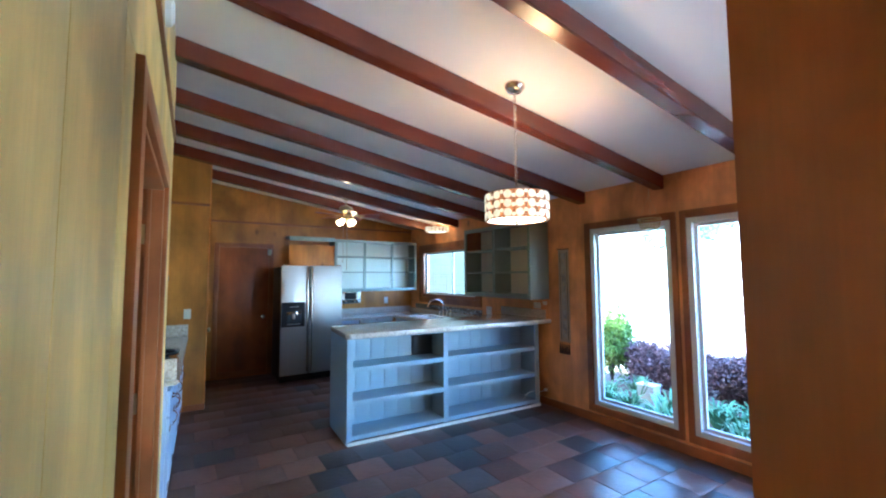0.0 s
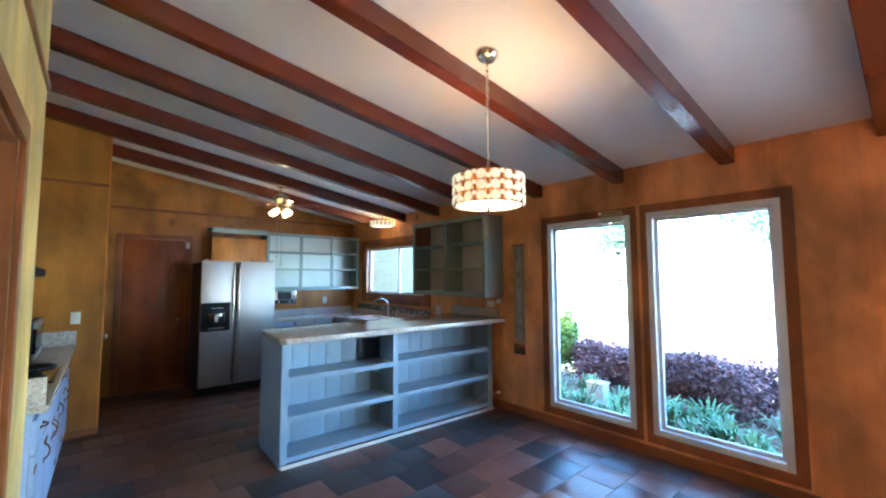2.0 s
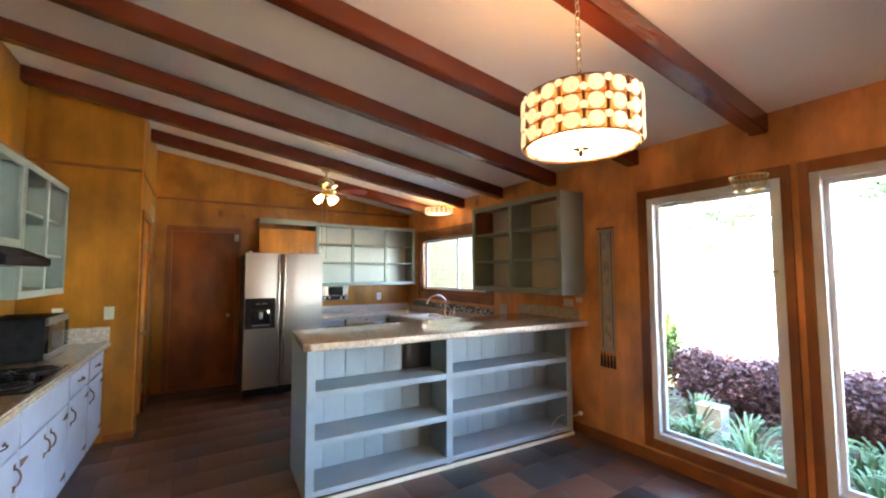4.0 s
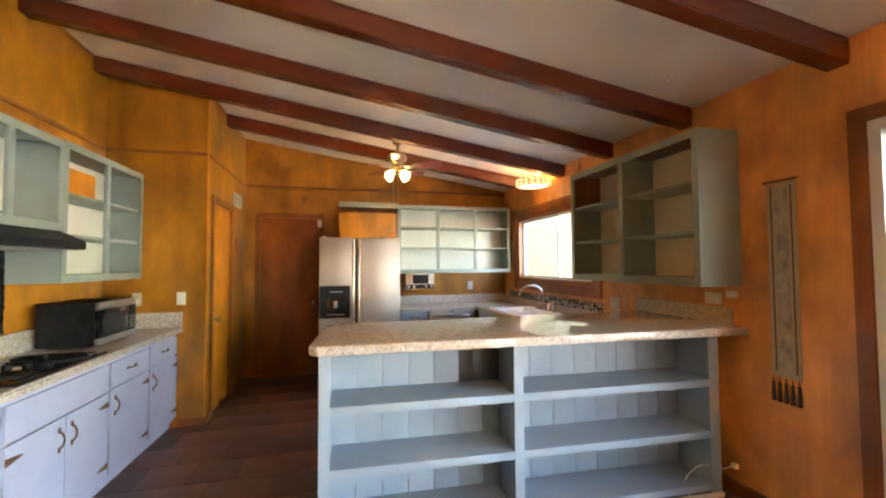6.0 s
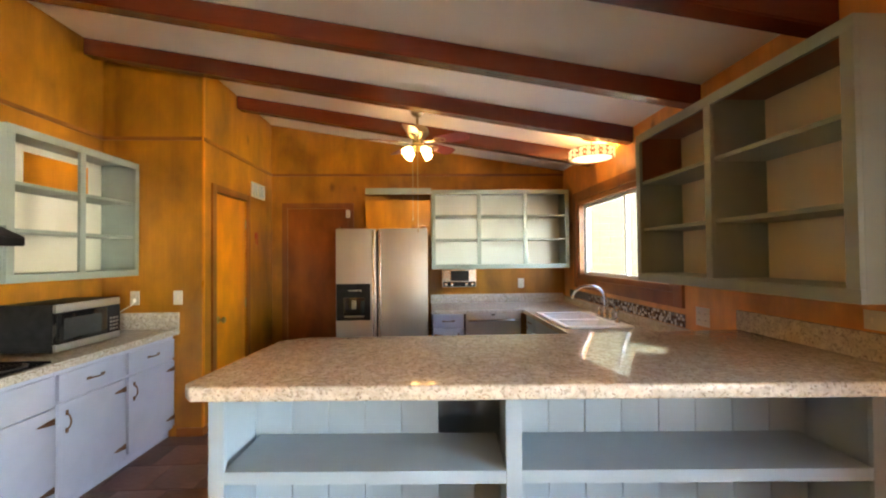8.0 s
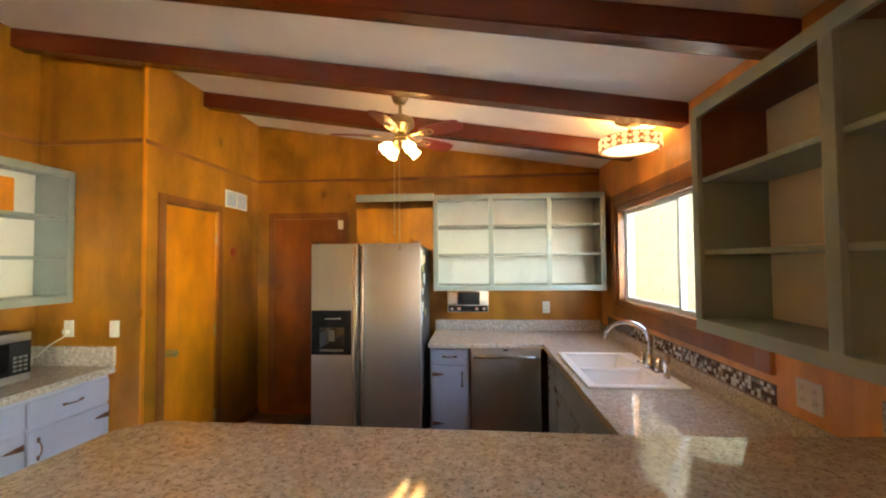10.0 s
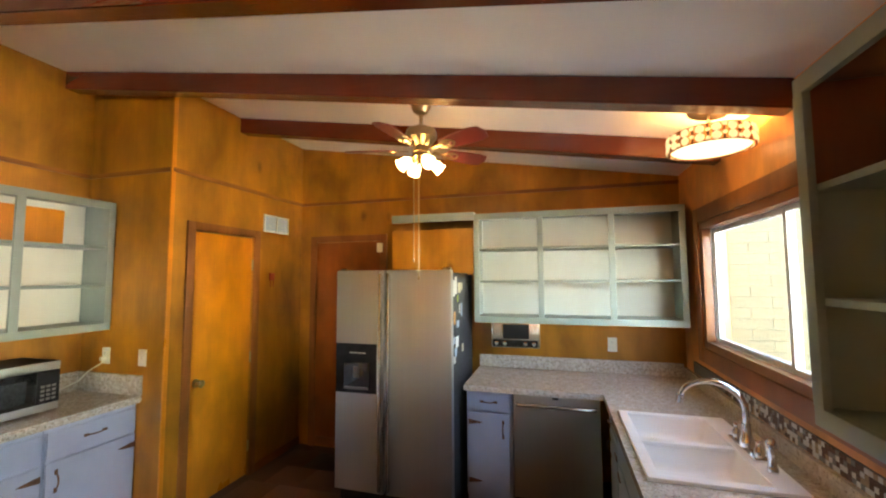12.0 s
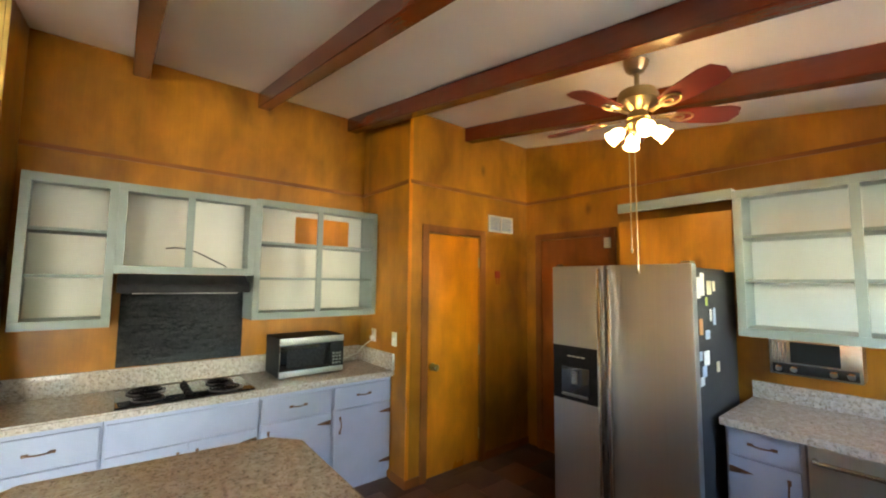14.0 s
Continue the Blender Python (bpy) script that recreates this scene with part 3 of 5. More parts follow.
tagged(new("stove_countertop", mesh_of(bm, "stove_countertop", GRANITE)), "long speckled granite countertop with a cooktop", "countertop")
structure("backsplash_west", [(LEFT + 0.003, LEFT + 0.025, ENTRY_END + 0.026, RETURN - 0.026, LEFT_COUNTER, LEFT_COUNTER + 0.135)], GRANITE, "granite upstand behind the cooktop", "backsplash", 0.003)
structure("backsplash_return", [(LEFT + 0.003, 0.62, RETURN - 0.025, RETURN - 0.003, LEFT_COUNTER, LEFT_COUNTER + 0.135)], GRANITE, "granite upstand at the counter's end", "backsplash", 0.003)
structure("backsplash_entry", [(LEFT + 0.003, 0.57, ENTRY_END + 0.003, ENTRY_END + 0.025, LEFT_COUNTER, LEFT_COUNTER + 0.135)], GRANITE, "granite upstand at the counter's end", "backsplash", 0.003)


# ---- cabinets ----
def place(axis, u0, u1, d0, d1, z0, z1):
    """A box given along its wall (u), out from its front plane (d) and up."""
    if axis == "W":      # front faces +x
        return (d0, d1, u0, u1, z0, z1)
    if axis == "N":      # front faces -y
        return (u0, u1, -d1, -d0, z0, z1)
    return (-d1, -d0, u0, u1, z0, z1)  # front faces -x


def point(axis, u, d, z):
    return Vector((d, u, z)) if axis == "W" else Vector((u, -d, z)) if axis == "N" else Vector((-d, u, z))


def pull(parent, axis, u, d, z, vertical):
    """A small bail handle with pointed ends."""
    bm = bmesh.new()
    span = 0.045
    pts = []
    for k in range(9):
        s = -1 + k / 4
        off = span * s
        out = 0.004 + 0.022 * math.cos(s * math.pi / 2) ** 0.6
        pts.append(point(axis, u + (0 if vertical else off), d + out, z + (off if vertical else 0)))
    tube(bm, pts, 0.0045, 6)
    for s in (-1, 1):
        c = s * (span + 0.006)
        r = place(axis, u + (-0.008 if vertical else c - 0.014), u + (0.008 if vertical else c + 0.014), d, d + 0.005, z + (c - 0.014 if vertical else -0.008), z + (c + 0.014 if vertical else 0.008))
        box(bm, *r, bevel=0.002)
    part("handle", bm, COPPER, parent, "small dark copper pull")


def strap(parent, axis, u, d, z, way):
    """An arrow-shaped strap hinge that points along the door."""
    bm = bmesh.new()
    out = [(0, -0.018), (0.02, -0.016), (0.085, -0.006), (0.105, 0), (0.085, 0.006), (0.02, 0.016), (0, 0.018)]
    pts = [point(axis, u + way * a, d, z + b) for a, b in out]
    solid(bm, pts, point(axis, 0, 0.004, 0))
    part("strap_hinge", bm, COPPER, parent, "copper arrow strap hinge")


def base_cabinet(axis, u0, u1, front, depth, top, paint, layout, label, bottom=0.09):
    """front: the face's coordinate along its outward axis."""
    c = thing("base_cabinet", point(axis, (u0 + u1) / 2, front - depth / 2, 0), label, "cabinet", "base cabinets")
    boxes("body", [place(axis, u0 + 0.001, u1 - 0.001, front - depth, front - 0.02, bottom, top)], paint, c, 0.002)
    boxes("toe_kick", [place(axis, u0 + 0.001, u1 - 0.001, front - depth, front - 0.055, 0.0, bottom)], BLACK if paint is GREY_PAINT else paint, c, 0)
    for kind, a, b, z0, z1, hinge in layout:
        name = {"drawer": "drawer_front", "door": "cabinet_door", "panel": "false_front"}[kind]
        face = boxes(name, [place(axis, a + 0.003, b - 0.003, front - 0.019, front, z0, z1)], paint, c, 0.004)
        if kind == "drawer":
            pull(face, axis, (a + b) / 2, front, (z0 + z1) / 2, False)
        if kind == "door":
            way = 1 if hinge < 0 else -1
            edge = a + 0.004 if hinge < 0 else b - 0.004
            for z in (z0 + 0.07, z1 - 0.07):
                strap(face, axis, edge, front, z, way)
            pull(face, axis, b - 0.05 if hinge < 0 else a + 0.05, front, z1 - 0.11 if top < 0.9 else z1 - 0.13, True)
    return c


lf, ltop = 0.585, LEFT_COUNTER - 0.046
ASKEW = Matrix.Translation((lf, RETURN, 0)) @ Matrix.Rotation(radians(-1.1), 4, "Z") @ Matrix.Translation((-lf, -RETURN, 0))
run = base_cabinet("W", ENTRY_END + 0.004, 4.41, lf, 0.51, ltop, WHITE_PAINT, [("drawer", ENTRY_END + 0.02, 4.40, 0.63, 0.80, 0), ("door", ENTRY_END + 0.02, 4.40, 0.10, 0.62, -1)], "white-painted base cabinet with a drawer", 0.07)
run.matrix_world = ASKEW @ Matrix.Translation(run.location)
run = base_cabinet("W", 4.41, 5.225, lf, 0.51, ltop, WHITE_PAINT, [("panel", 4.42, 5.215, 0.63, 0.80, 0), ("door", 4.42, 4.818, 0.10, 0.62, -1), ("door", 4.818, 5.215, 0.10, 0.62, 1)], "white-painted cooktop base cabinet with two doors", 0.07)
run.matrix_world = ASKEW @ Matrix.Translation(run.location)
run = base_cabinet("W", 5.225, 5.745, lf, 0.51, ltop, WHITE_PAINT, [("drawer", 5.235, 5.735, 0.65, 0.80, 0), ("door", 5.235, 5.735, 0.10, 0.63, 1)], "white-painted base cabinet with drawer and door", 0.07)
run.matrix_world = ASKEW @ Matrix.Translation(run.location)
run = base_cabinet("W", 5.745, RETURN - 0.002, lf, 0.51, ltop, WHITE_PAINT, [("drawer", 5.755, 6.25, 0.65, 0.80, 0), ("door", 5.755, 6.25, 0.10, 0.63, 1)], "white-painted base cabinet beside the pantry wall", 0.07)
run.matrix_world = ASKEW @ Matrix.Translation(run.location)
base_cabinet("N", 2.71, 3.05, -7.105, 0.57, zc0 - 0.001, WHITE_PAINT, [("drawer", 2.725, 3.035, 0.70, 0.832, 0), ("door", 2.725, 3.035, 0.13, 0.685, -1)], "pale painted base cabinet beside the refrigerator")
er = [("door", 5.07, 5.49, 0.12, 0.68, -1), ("drawer", 5.07, 5.49, 0.70, 0.84, 0)]
base_cabinet("E", 5.05, 5.50, -3.70, 0.60, zc0 - 0.001, GREY_PAINT, er, "grey painted base cabinet of the sink run")
base_cabinet("E", 5.50, 6.72, -3.70, 0.60, zc0 - 0.001 - 0.23, GREY_PAINT, [("door", 5.51, 6.09, 0.12, 0.605, -1), ("door", 6.11, 6.71, 0.12, 0.605, 1)], "grey painted sink base cabinet")
structure("sink_apron", [(3.70, 3.719, 5.50, 6.72, 0.62, zc0 - 0.001)], GREY_PAINT, "grey painted apron under the sink rim", "trim", 0.002)
base_cabinet("E", 6.72, 7.09, -3.70, 0.60, zc0 - 0.001, GREY_PAINT, [("drawer", 6.73, 7.06, 0.70, 0.84, 0), ("door", 6.73, 7.06, 0.12, 0.68, -1)], "grey painted corner base cabinet")


def wall_cabinet(axis, u0, u1, back, front, z0, z1, stiles, shelves, label, paint=SAGE_PAINT, backing=SHELF_BACK, sides=(True, True), stile=0.045, rail=0.05):
    """An open-fronted wall cabinet whose doors are gone: carcass, face frame, shelves."""
    c = thing("wall_cabinet", point(axis, (u0 + u1) / 2, back, z0), label, "cabinet", "open wall cabinets")
    t = 0.018
    f = front - 0.02
    boxes("side_panel", [place(axis, u0, u0 + t, back, f, z0, z1)], paint, c)
    boxes("side_panel", [place(axis, u1 - t, u1, back, f, z0, z1)], paint, c)
    boxes("top_panel", [place(axis, u0 + t, u1 - t, back, f, z1 - t, z1)], RED_WOOD if axis == "E" else paint, c)
    boxes("bottom_panel", [place(axis, u0 + t, u1 - t, back, f, z0 + rail - t, z0 + rail)], paint, c)
    boxes("back_panel", [place(axis, u0 + t, u1 - t, back + 0.002, back + 0.008, z0 + rail, z1 - t)], backing, c, 0, "pale panelled back")
    boxes("face_rail", [place(axis, u0, u1, f, front, z1 - rail, z1)], paint, c)
    boxes("face_rail", [place(axis, u0, u1, f, front, z0, z0 + rail)], paint, c)
    for a in [u0, *stiles, u1 - stile]:
        boxes("face_stile", [place(axis, a, a + stile, f + 0.001, front + 0.0015, z0 + rail, z1 - rail)], paint, c)
    edges = [u0 + t] + [s + stile / 2 for s in stiles] + [u1 - t]
    for a, b in zip(edges, edges[1:]):
        for z in shelves:
            boxes("shelf", [place(axis, a + 0.002, b - 0.002, back + 0.01, f - 0.004, z - 0.02, z)], paint, c)
    for s in stiles:
        boxes("partition", [place(axis, s + stile / 2 - 0.008, s + stile / 2 + 0.008, back + 0.01, f, z0 + rail, z1 - t)], paint, c) if stile > 0.044 and axis == "E" else None
    return c


wall_cabinet("W", 3.965, 4.40, LEFT + 0.002, 0.297, 1.32, 2.225, [], (1.915, 1.64), "grey-green painted wall cabinet with no doors")
wall_cabinet("W", 4.40, 5.21, LEFT + 0.002, 0.297, 1.65, 2.225, [4.77], (), "short grey-green wall cabinet above the range hood")
wall_cabinet("W", 5.21, 6.25, LEFT + 0.002, 0.297, 1.32, 2.235, [5.69], (1.915, 1.64), "grey-green painted double wall cabinet with no doors")
wall_cabinet("N", 2.715, 4.31, -BACK + 0.002, -7.43, 1.305, 2.215, [3.238, 3.775], (1.928, 1.655), "grey-blue open wall cabinet in three bays beside the window", backing=NORTH_BACK)
rc = wall_cabinet("E", 4.10, 5.46, -RIGHT + 0.002, -4.05, 1.28, 2.235, [4.765], (1.928, 1.62), "large grey open wall cabinet above the bar end", backing=LIT_BACK)
boxes("inner_lining", [(4.072, RIGHT - 0.012, 5.438, 5.4415, 1.93, 2.215)], RED_WOOD, rc, 0, "bare dark wood lining")
lc = [o for o in bpy.data.objects if o.name.startswith("wall_cabinet") and abs(o.location.y - 5.73) < 0.02 and abs(o.location.x) < 0.1][0]
boxes("bare_patch", [(LEFT + 0.0105, LEFT + 0.0125, 5.60, 6.10, 1.918, 2.17)], DOOR_WOOD, lc, 0, "unpainted amber patch of the back")
# shallow bridge over the refrigerator
b = thing("bridge_cabinet", (2.3, BACK, 2.1), "grey rail and bare wood recess above the refrigerator", "cabinet")
boxes("face_rail", [(1.965, 2.714, 7.43, 7.45, 2.165, 2.235)], SAGE_PAINT, b)
boxes("top_panel", [(1.965, 2.714, 7.45, BACK - 0.016, 2.215, 2.235)], GREY_PAINT, b)
boxes("recess_panel", [(1.97, 2.71, 7.437, 7.447, 1.70, 2.095)], WALL_WOOD, b, 0.002, "amber veneer panel")

# ---- refrigerator ----
f = thing("refrigerator", (2.205, 7.2, 0), "stainless side-by-side refrigerator with black sides and ice dispenser", "refrigerator")
boxes("body", [(1.765, 2.655, 6.94, 7.62, 0.03, 1.715)], BLACK_SIDE, f, 0.008, "textured black cabinet")
boxes("grille", [(1.77, 2.64, 6.93, 6.94, 0.02, 0.115)], BLACK, f, 0.002)
boxes("freezer_door", [(1.755, 2.150, 6.865, 6.93, 0.125, 1.735)], STEEL, f, 0.012, "brushed steel freezer door")
boxes("fridge_door", [(2.170, 2.665, 6.865, 6.93, 0.125, 1.735)], STEEL, f, 0.012, "brushed steel door")
for x in (2.118, 2.182):
    bm = bmesh.new()
    box(bm, x, x + 0.022, 6.822, 6.85, 0.16, 1.715, bevel=0.009)
    for z in (0.2, 1.66):
        box(bm, x + 0.002, x + 0.02, 6.848, 6.866, z - 0.03, z + 0.03, bevel=0.004)
    part("door_handle", bm, NICKEL, f, "full-height steel bar handle")
dsp = boxes("dispenser", [(1.762, 2.095, 6.857, 6.866, 0.828, 1.19)], BLACK, f, 0.004, "black ice and water dispenser")
boxes("recess", [(1.83, 2.04, 6.853, 6.858, 0.873, 1.053)], BLACK_GLOSS, dsp, 0.002)
boxes("tray", [(1.84, 2.03, 6.835, 6.857, 0.861, 0.875)], STEEL_DARK, dsp, 0.003)
boxes("paddle", [(1.915, 1.955, 6.842, 6.856, 0.943, 1.023)], STEEL_DARK, dsp, 0.004)
boxes("button_row", [(1.88 + 0.034 * k, 1.905 + 0.034 * k, 6.853, 6.858, 1.118, 1.126) for k in range(4)], PLATE, dsp, 0.001)
for x in (1.78, 2.60):
    boxes("hinge_cover", [(x, x + 0.05, 6.885, 6.96, 1.733, 1.752)], NICKEL, f, 0.005)

# ---- dishwasher ----
dw = thing("dishwasher", (3.335, 7.35, 0), "stainless dishwasher with a bar handle under the counter", "dishwasher")
boxes("tub", [(3.06, 3.65, 7.12, 7.66, 0.10, 0.845)], BLACK, dw, 0.003)
boxes("door", [(3.063, 3.647, 7.085, 7.12, 0.13, 0.845)], STEEL, dw, 0.006, "brushed steel door")
boxes("toe_panel", [(3.07, 3.64, 7.14, 7.17, 0.0, 0.10)], BLACK, dw, 0.002)
boxes("badge", [(3.335, 3.375, 7.082, 7.0855, 0.822, 0.835)], BLACK, dw, 0.001)
bm = bmesh.new()
tube(bm, [(3.09, 7.085, 0.777), (3.095, 7.055, 0.777), (3.12, 7.042, 0.779), (3.355, 7.038, 0.781), (3.59, 7.042, 0.779), (3.615, 7.055, 0.777), (3.62, 7.085, 0.777)], 0.012, 10)
part("door_handle", bm, NICKEL, dw, "curved steel bar handle")

# ---- sink and faucet ----
sk = thing("sink", (3.95, 6.38, COUNTER), "white enamel double-bowl drop-in sink", "sink")
def basin(x0, x1, y0, y1):
    """An open bowl with thick walls."""
    bm = bmesh.new()
    z0, z1 = COUNTER - 0.10, COUNTER + 0.006
    made = bmesh.ops.create_cube(bm, size=1.0)["verts"]
    for v in made:
        k = 0.86 if v.co.z < 0 else 1.0
        v.co = Vector(((x0 + x1) / 2 + v.co.x * k * (x1 - x0), (y0 + y1) / 2 + v.co.y * k * (y1 - y0), z0 if v.co.z < 0 else z1))
    bmesh.ops.delete(bm, geom=[f for f in bm.faces if f.normal.z > 0.5], context="FACES_ONLY")
    low = [e for e in bm.edges if min(v.co.z for v in e.verts) < z1 - 0.01]
    bmesh.ops.bevel(bm, geom=low, offset=0.03, segments=5, profile=0.5, affect="EDGES")
    bmesh.ops.recalc_face_normals(bm, faces=bm.faces)
    bmesh.ops.solidify(bm, geom=list(bm.faces), thickness=-0.006)
    return bm
part("bowl", basin(3.748, 4.148, 6.312, 6.677), ENAMEL, sk)
part("bowl", basin(3.748, 4.148, 5.928, 6.288), ENAMEL, sk)
boxes("rim", [(SINK[0], SINK[0] + 0.046, SINK[2], SINK[3], COUNTER, COUNTER + 0.016), (4.145, SINK[1], SINK[2], SINK[3], COUNTER, COUNTER + 0.016),
              (SINK[0] + 0.028, 4.147, SINK[2], SINK[2] + 0.046, COUNTER, COUNTER + 0.0155), (SINK[0] + 0.028, 4.147, SINK[3] - 0.046, SINK[3], COUNTER, COUNTER + 0.0155),
              (SINK[0] + 0.028, 4.147, 6.28, 6.32, COUNTER - 0.01, COUNTER + 0.010)], ENAMEL, sk, 0.006)
for y in (6.495, 6.11):
    bm = bmesh.new()
    lathe(bm, [(0, 0), (0.045, 0), (0.042, 0.004), (0.015, 0.002), (0, 0.002)], (3.92, y, COUNTER - 0.0985))
    part("drain", bm, CHROME, sk)
fa = thing("faucet", (4.195, 6.28, COUNTER + 0.016), "chrome gooseneck kitchen faucet with lever and side spray", "faucet")
zf = COUNTER + 0.016
bm = bmesh.new()
box(bm, 4.165, 4.225, 6.14, 6.42, zf, zf + 0.014, bevel=0.005)
part("deck_plate", bm, CHROME, fa)
bm = bmesh.new()
lathe(bm, [(0.03, 0), (0.028, 0.03), (0.02, 0.05), (0.018, 0.10)], (4.195, 6.28, zf + 0.012))
pts = [(4.195, 6.28, zf + 0.10), (4.195, 6.28, zf + 0.16)]
for k in range(13):
    a = math.pi * k / 12 * 0.92
    pts.append((4.075 + 0.12 * math.cos(a), 6.28 + 0.05 * (1 - math.cos(a)), zf + 0.17 + 0.11 * math.sin(a)))
tube(bm, pts, 0.0135, 12)
part("spout", bm, CHROME, fa)
bm = bmesh.new()
rod(bm, pts[-1], (pts[-1][0] - 0.004, pts[-1][1], pts[-1][2] - 0.035), 0.019, 14)
part("aerator", bm, CHROME, fa)
for y in (6.17, 6.39):
    bm = bmesh.new()
    lathe(bm, [(0.02, 0), (0.019, 0.03), (0.012, 0.045), (0.013, 0.065), (0, 0.07)], (4.195, y, zf + 0.012), 16)
    tube(bm, [(4.195, y, zf + 0.07), (4.185, y - 0.02, zf + 0.085), (4.175, y - 0.045, zf + 0.09)], 0.006)
    part("lever", bm, CHROME, fa)
bm = bmesh.new()
lathe(bm, [(0.02, 0), (0.018, 0.02), (0.014, 0.03), (0.018, 0.07), (0.02, 0.11), (0.012, 0.13), (0, 0.132)], (4.195, 6.06, zf), 16)
part("side_spray", bm, CHROME, fa)

# ---- cooktop, hood, black panel ----
ck = thing("cooktop", (0.36, 4.86, LEFT_COUNTER), "black glass electric cooktop with coil burners", "cooktop")
boxes("surface", [(0.13, 0.565, 4.45, 5.19, LEFT_COUNTER, LEFT_COUNTER + 0.012)], BLACK_GLOSS, ck, 0.004)
for x, y, r in ((0.25, 4.61, 0.095), (0.45, 4.61, 0.075), (0.25, 5.03, 0.075), (0.45, 5.03, 0.095)):
    bm = bmesh.new()
    turns = [(x + (0.015 + (r - 0.015) * k / 96) * math.cos(k * 0.26), y + (0.015 + (r - 0.015) * k / 96) * math.sin(k * 0.26), LEFT_COUNTER + 0.022) for k in range(97)]
    tube(bm, turns, 0.006, 6)
    burner = part("burner", bm, BLACK, ck, "coiled heating element")
    bm = bmesh.new()
    lathe(bm, [(0, 0.0), (r + 0.006, 0.0), (r + 0.012, 0.006), (r + 0.004, 0.007), (r, 0.002), (0, 0.001)], (x, y, LEFT_COUNTER + 0.0122))
    part("drip_pan", bm, STEEL_DARK, burner)
for k in range(4):
    bm = bmesh.new()
    lathe(bm, [(0.022, 0), (0.02, 0.018), (0.008, 0.02), (0.008, 0.03), (0, 0.03)], (0.20 + 0.09 * k, 4.82, LEFT_COUNTER + 0.012), 14)
    part("control_knob", bm, BLACK, ck)
h = thing("range_hood", (0.2, 4.84, 1.5), "black under-cabinet range hood", "range hood")
bm = bmesh.new()
solid(bm, [(0.01, 4.42, 1.647), (0.31, 4.42, 1.647), (0.455, 4.42, 1.58), (0.455, 4.42, 1.53), (0.01, 4.42, 1.53)], (0, 0.735, 0))
bmesh.ops.bevel(bm, geom=list(bm.edges), offset=0.005, segments=2, affect="EDGES")
part("canopy", bm, BLACK, h)
boxes("filter", [(0.08, 0.42, 4.50, 5.08, 1.524, 1.531)], STEEL_DARK, h, 0.002)
MOSAIC_BLACK = mat("black glass mosaic", (0.012, 0.014, 0.016), 0.12, color2=(0.028, 0.03, 0.033), scale=(60, 60, 60), bump=0.8, bump_scale=90, rough_var=0.1)
MOSAIC_BLACK.node_tree.nodes["Principled BSDF"].inputs["Specular IOR Level"].default_value = 0.25
bp = thing("stove_splash_panel", (LEFT, 4.84, 1.0), "black glass mosaic panel behind the cooktop", "backsplash")
bm = bmesh.new()
rng = random.Random(4)
rows = 34
for i in range(rows):
    z, hz, y = 1.02 + 0.507 * i / rows, 0.507 / rows - 0.0006, 4.445
    while y < 5.214:
        wy = min(rng.uniform(0.022, 0.06), 5.215 - y)
        c, ty, tz = LEFT + 0.009 + rng.uniform(-0.001, 0.001), rng.gauss(0, 0.05) * wy, rng.gauss(0, 0.07) * hz
        solid(bm, [(c - ty - tz, y, z), (c + ty - tz, y + wy - 0.0006, z), (c + ty + tz, y + wy - 0.0006, z + hz), (c - ty + tz, y, z + hz)], (-0.006, 0, 0))
        y += wy
tagged(part("mosaic", bm, MOSAIC_BLACK, bp, smooth=0), kind="stuff")
boxes("backing_board", [(LEFT + 0.0005, LEFT + 0.004, 4.445, 5.215, 1.02, 1.527)], BLACK, bp, 0)
w = thing("loose_wire", (0.012, 4.95, 1.68), "loose dark cable lying in the cabinet above the hood", "cable")
bm = bmesh.new()
tube(bm, [(0.03, 4.68, 1.835), (0.05, 4.74, 1.845), (0.07, 4.82, 1.835), (0.09, 4.90, 1.80), (0.11, 4.98, 1.755), (0.12, 5.04, 1.725), (0.12, 5.06, 1.71)], 0.004)
part("cable", bm, BLACK, w)

# ---- microwave ----
mw = thing("microwave", (0.30, 5.63, LEFT_COUNTER), "steel and black countertop microwave oven", "microwave")
MX, M0, M1, MZ = 0.41, 5.39, 5.895, LEFT_COUNTER
boxes("case", [(0.06, MX - 0.02, M0, M1, MZ + 0.012, MZ + 0.30)], BLACK, mw, 0.006)
boxes("front_frame", [(MX - 0.02, MX, M0, M1, MZ + 0.25, MZ + 0.30), (MX - 0.02, MX, M0, M1, MZ + 0.012, MZ + 0.055)], STEEL, mw, 0.004, "steel trim strip")
boxes("door", [(MX - 0.02, MX + 0.002, M0, M1 - 0.115, MZ + 0.057, MZ + 0.248)], BLACK_GLOSS, mw, 0.003, "dark glass door")
boxes("window", [(MX + 0.001, MX + 0.0035, M0 + 0.05, M1 - 0.165, MZ + 0.08, MZ + 0.21)], MOSAIC_BLACK, mw, 0.001)
cp = boxes("control_panel", [(MX - 0.02, MX + 0.001, M1 - 0.113, M1, MZ + 0.057, MZ + 0.248)], BLACK, mw, 0.003)
boxes("keypad", [(MX + 0.0005, MX + 0.003, M1 - 0.095 + 0.028 * a, M1 - 0.075 + 0.028 * a, MZ + 0.075 + 0.025 * b_, MZ + 0.09 + 0.025 * b_) for a in range(3) for b_ in range(4)], STEEL_DARK, cp, 0.0005)
for y in (M0 + 0.05, M1 - 0.05):
    bm = bmesh.new()
    for x in (0.11, 0.34):
        lathe(bm, [(0, 0), (0.012, 0), (0.014, 0.013), (0, 0.013)], (x, y, MZ), 10)
    part("foot", bm, BLACK, mw)


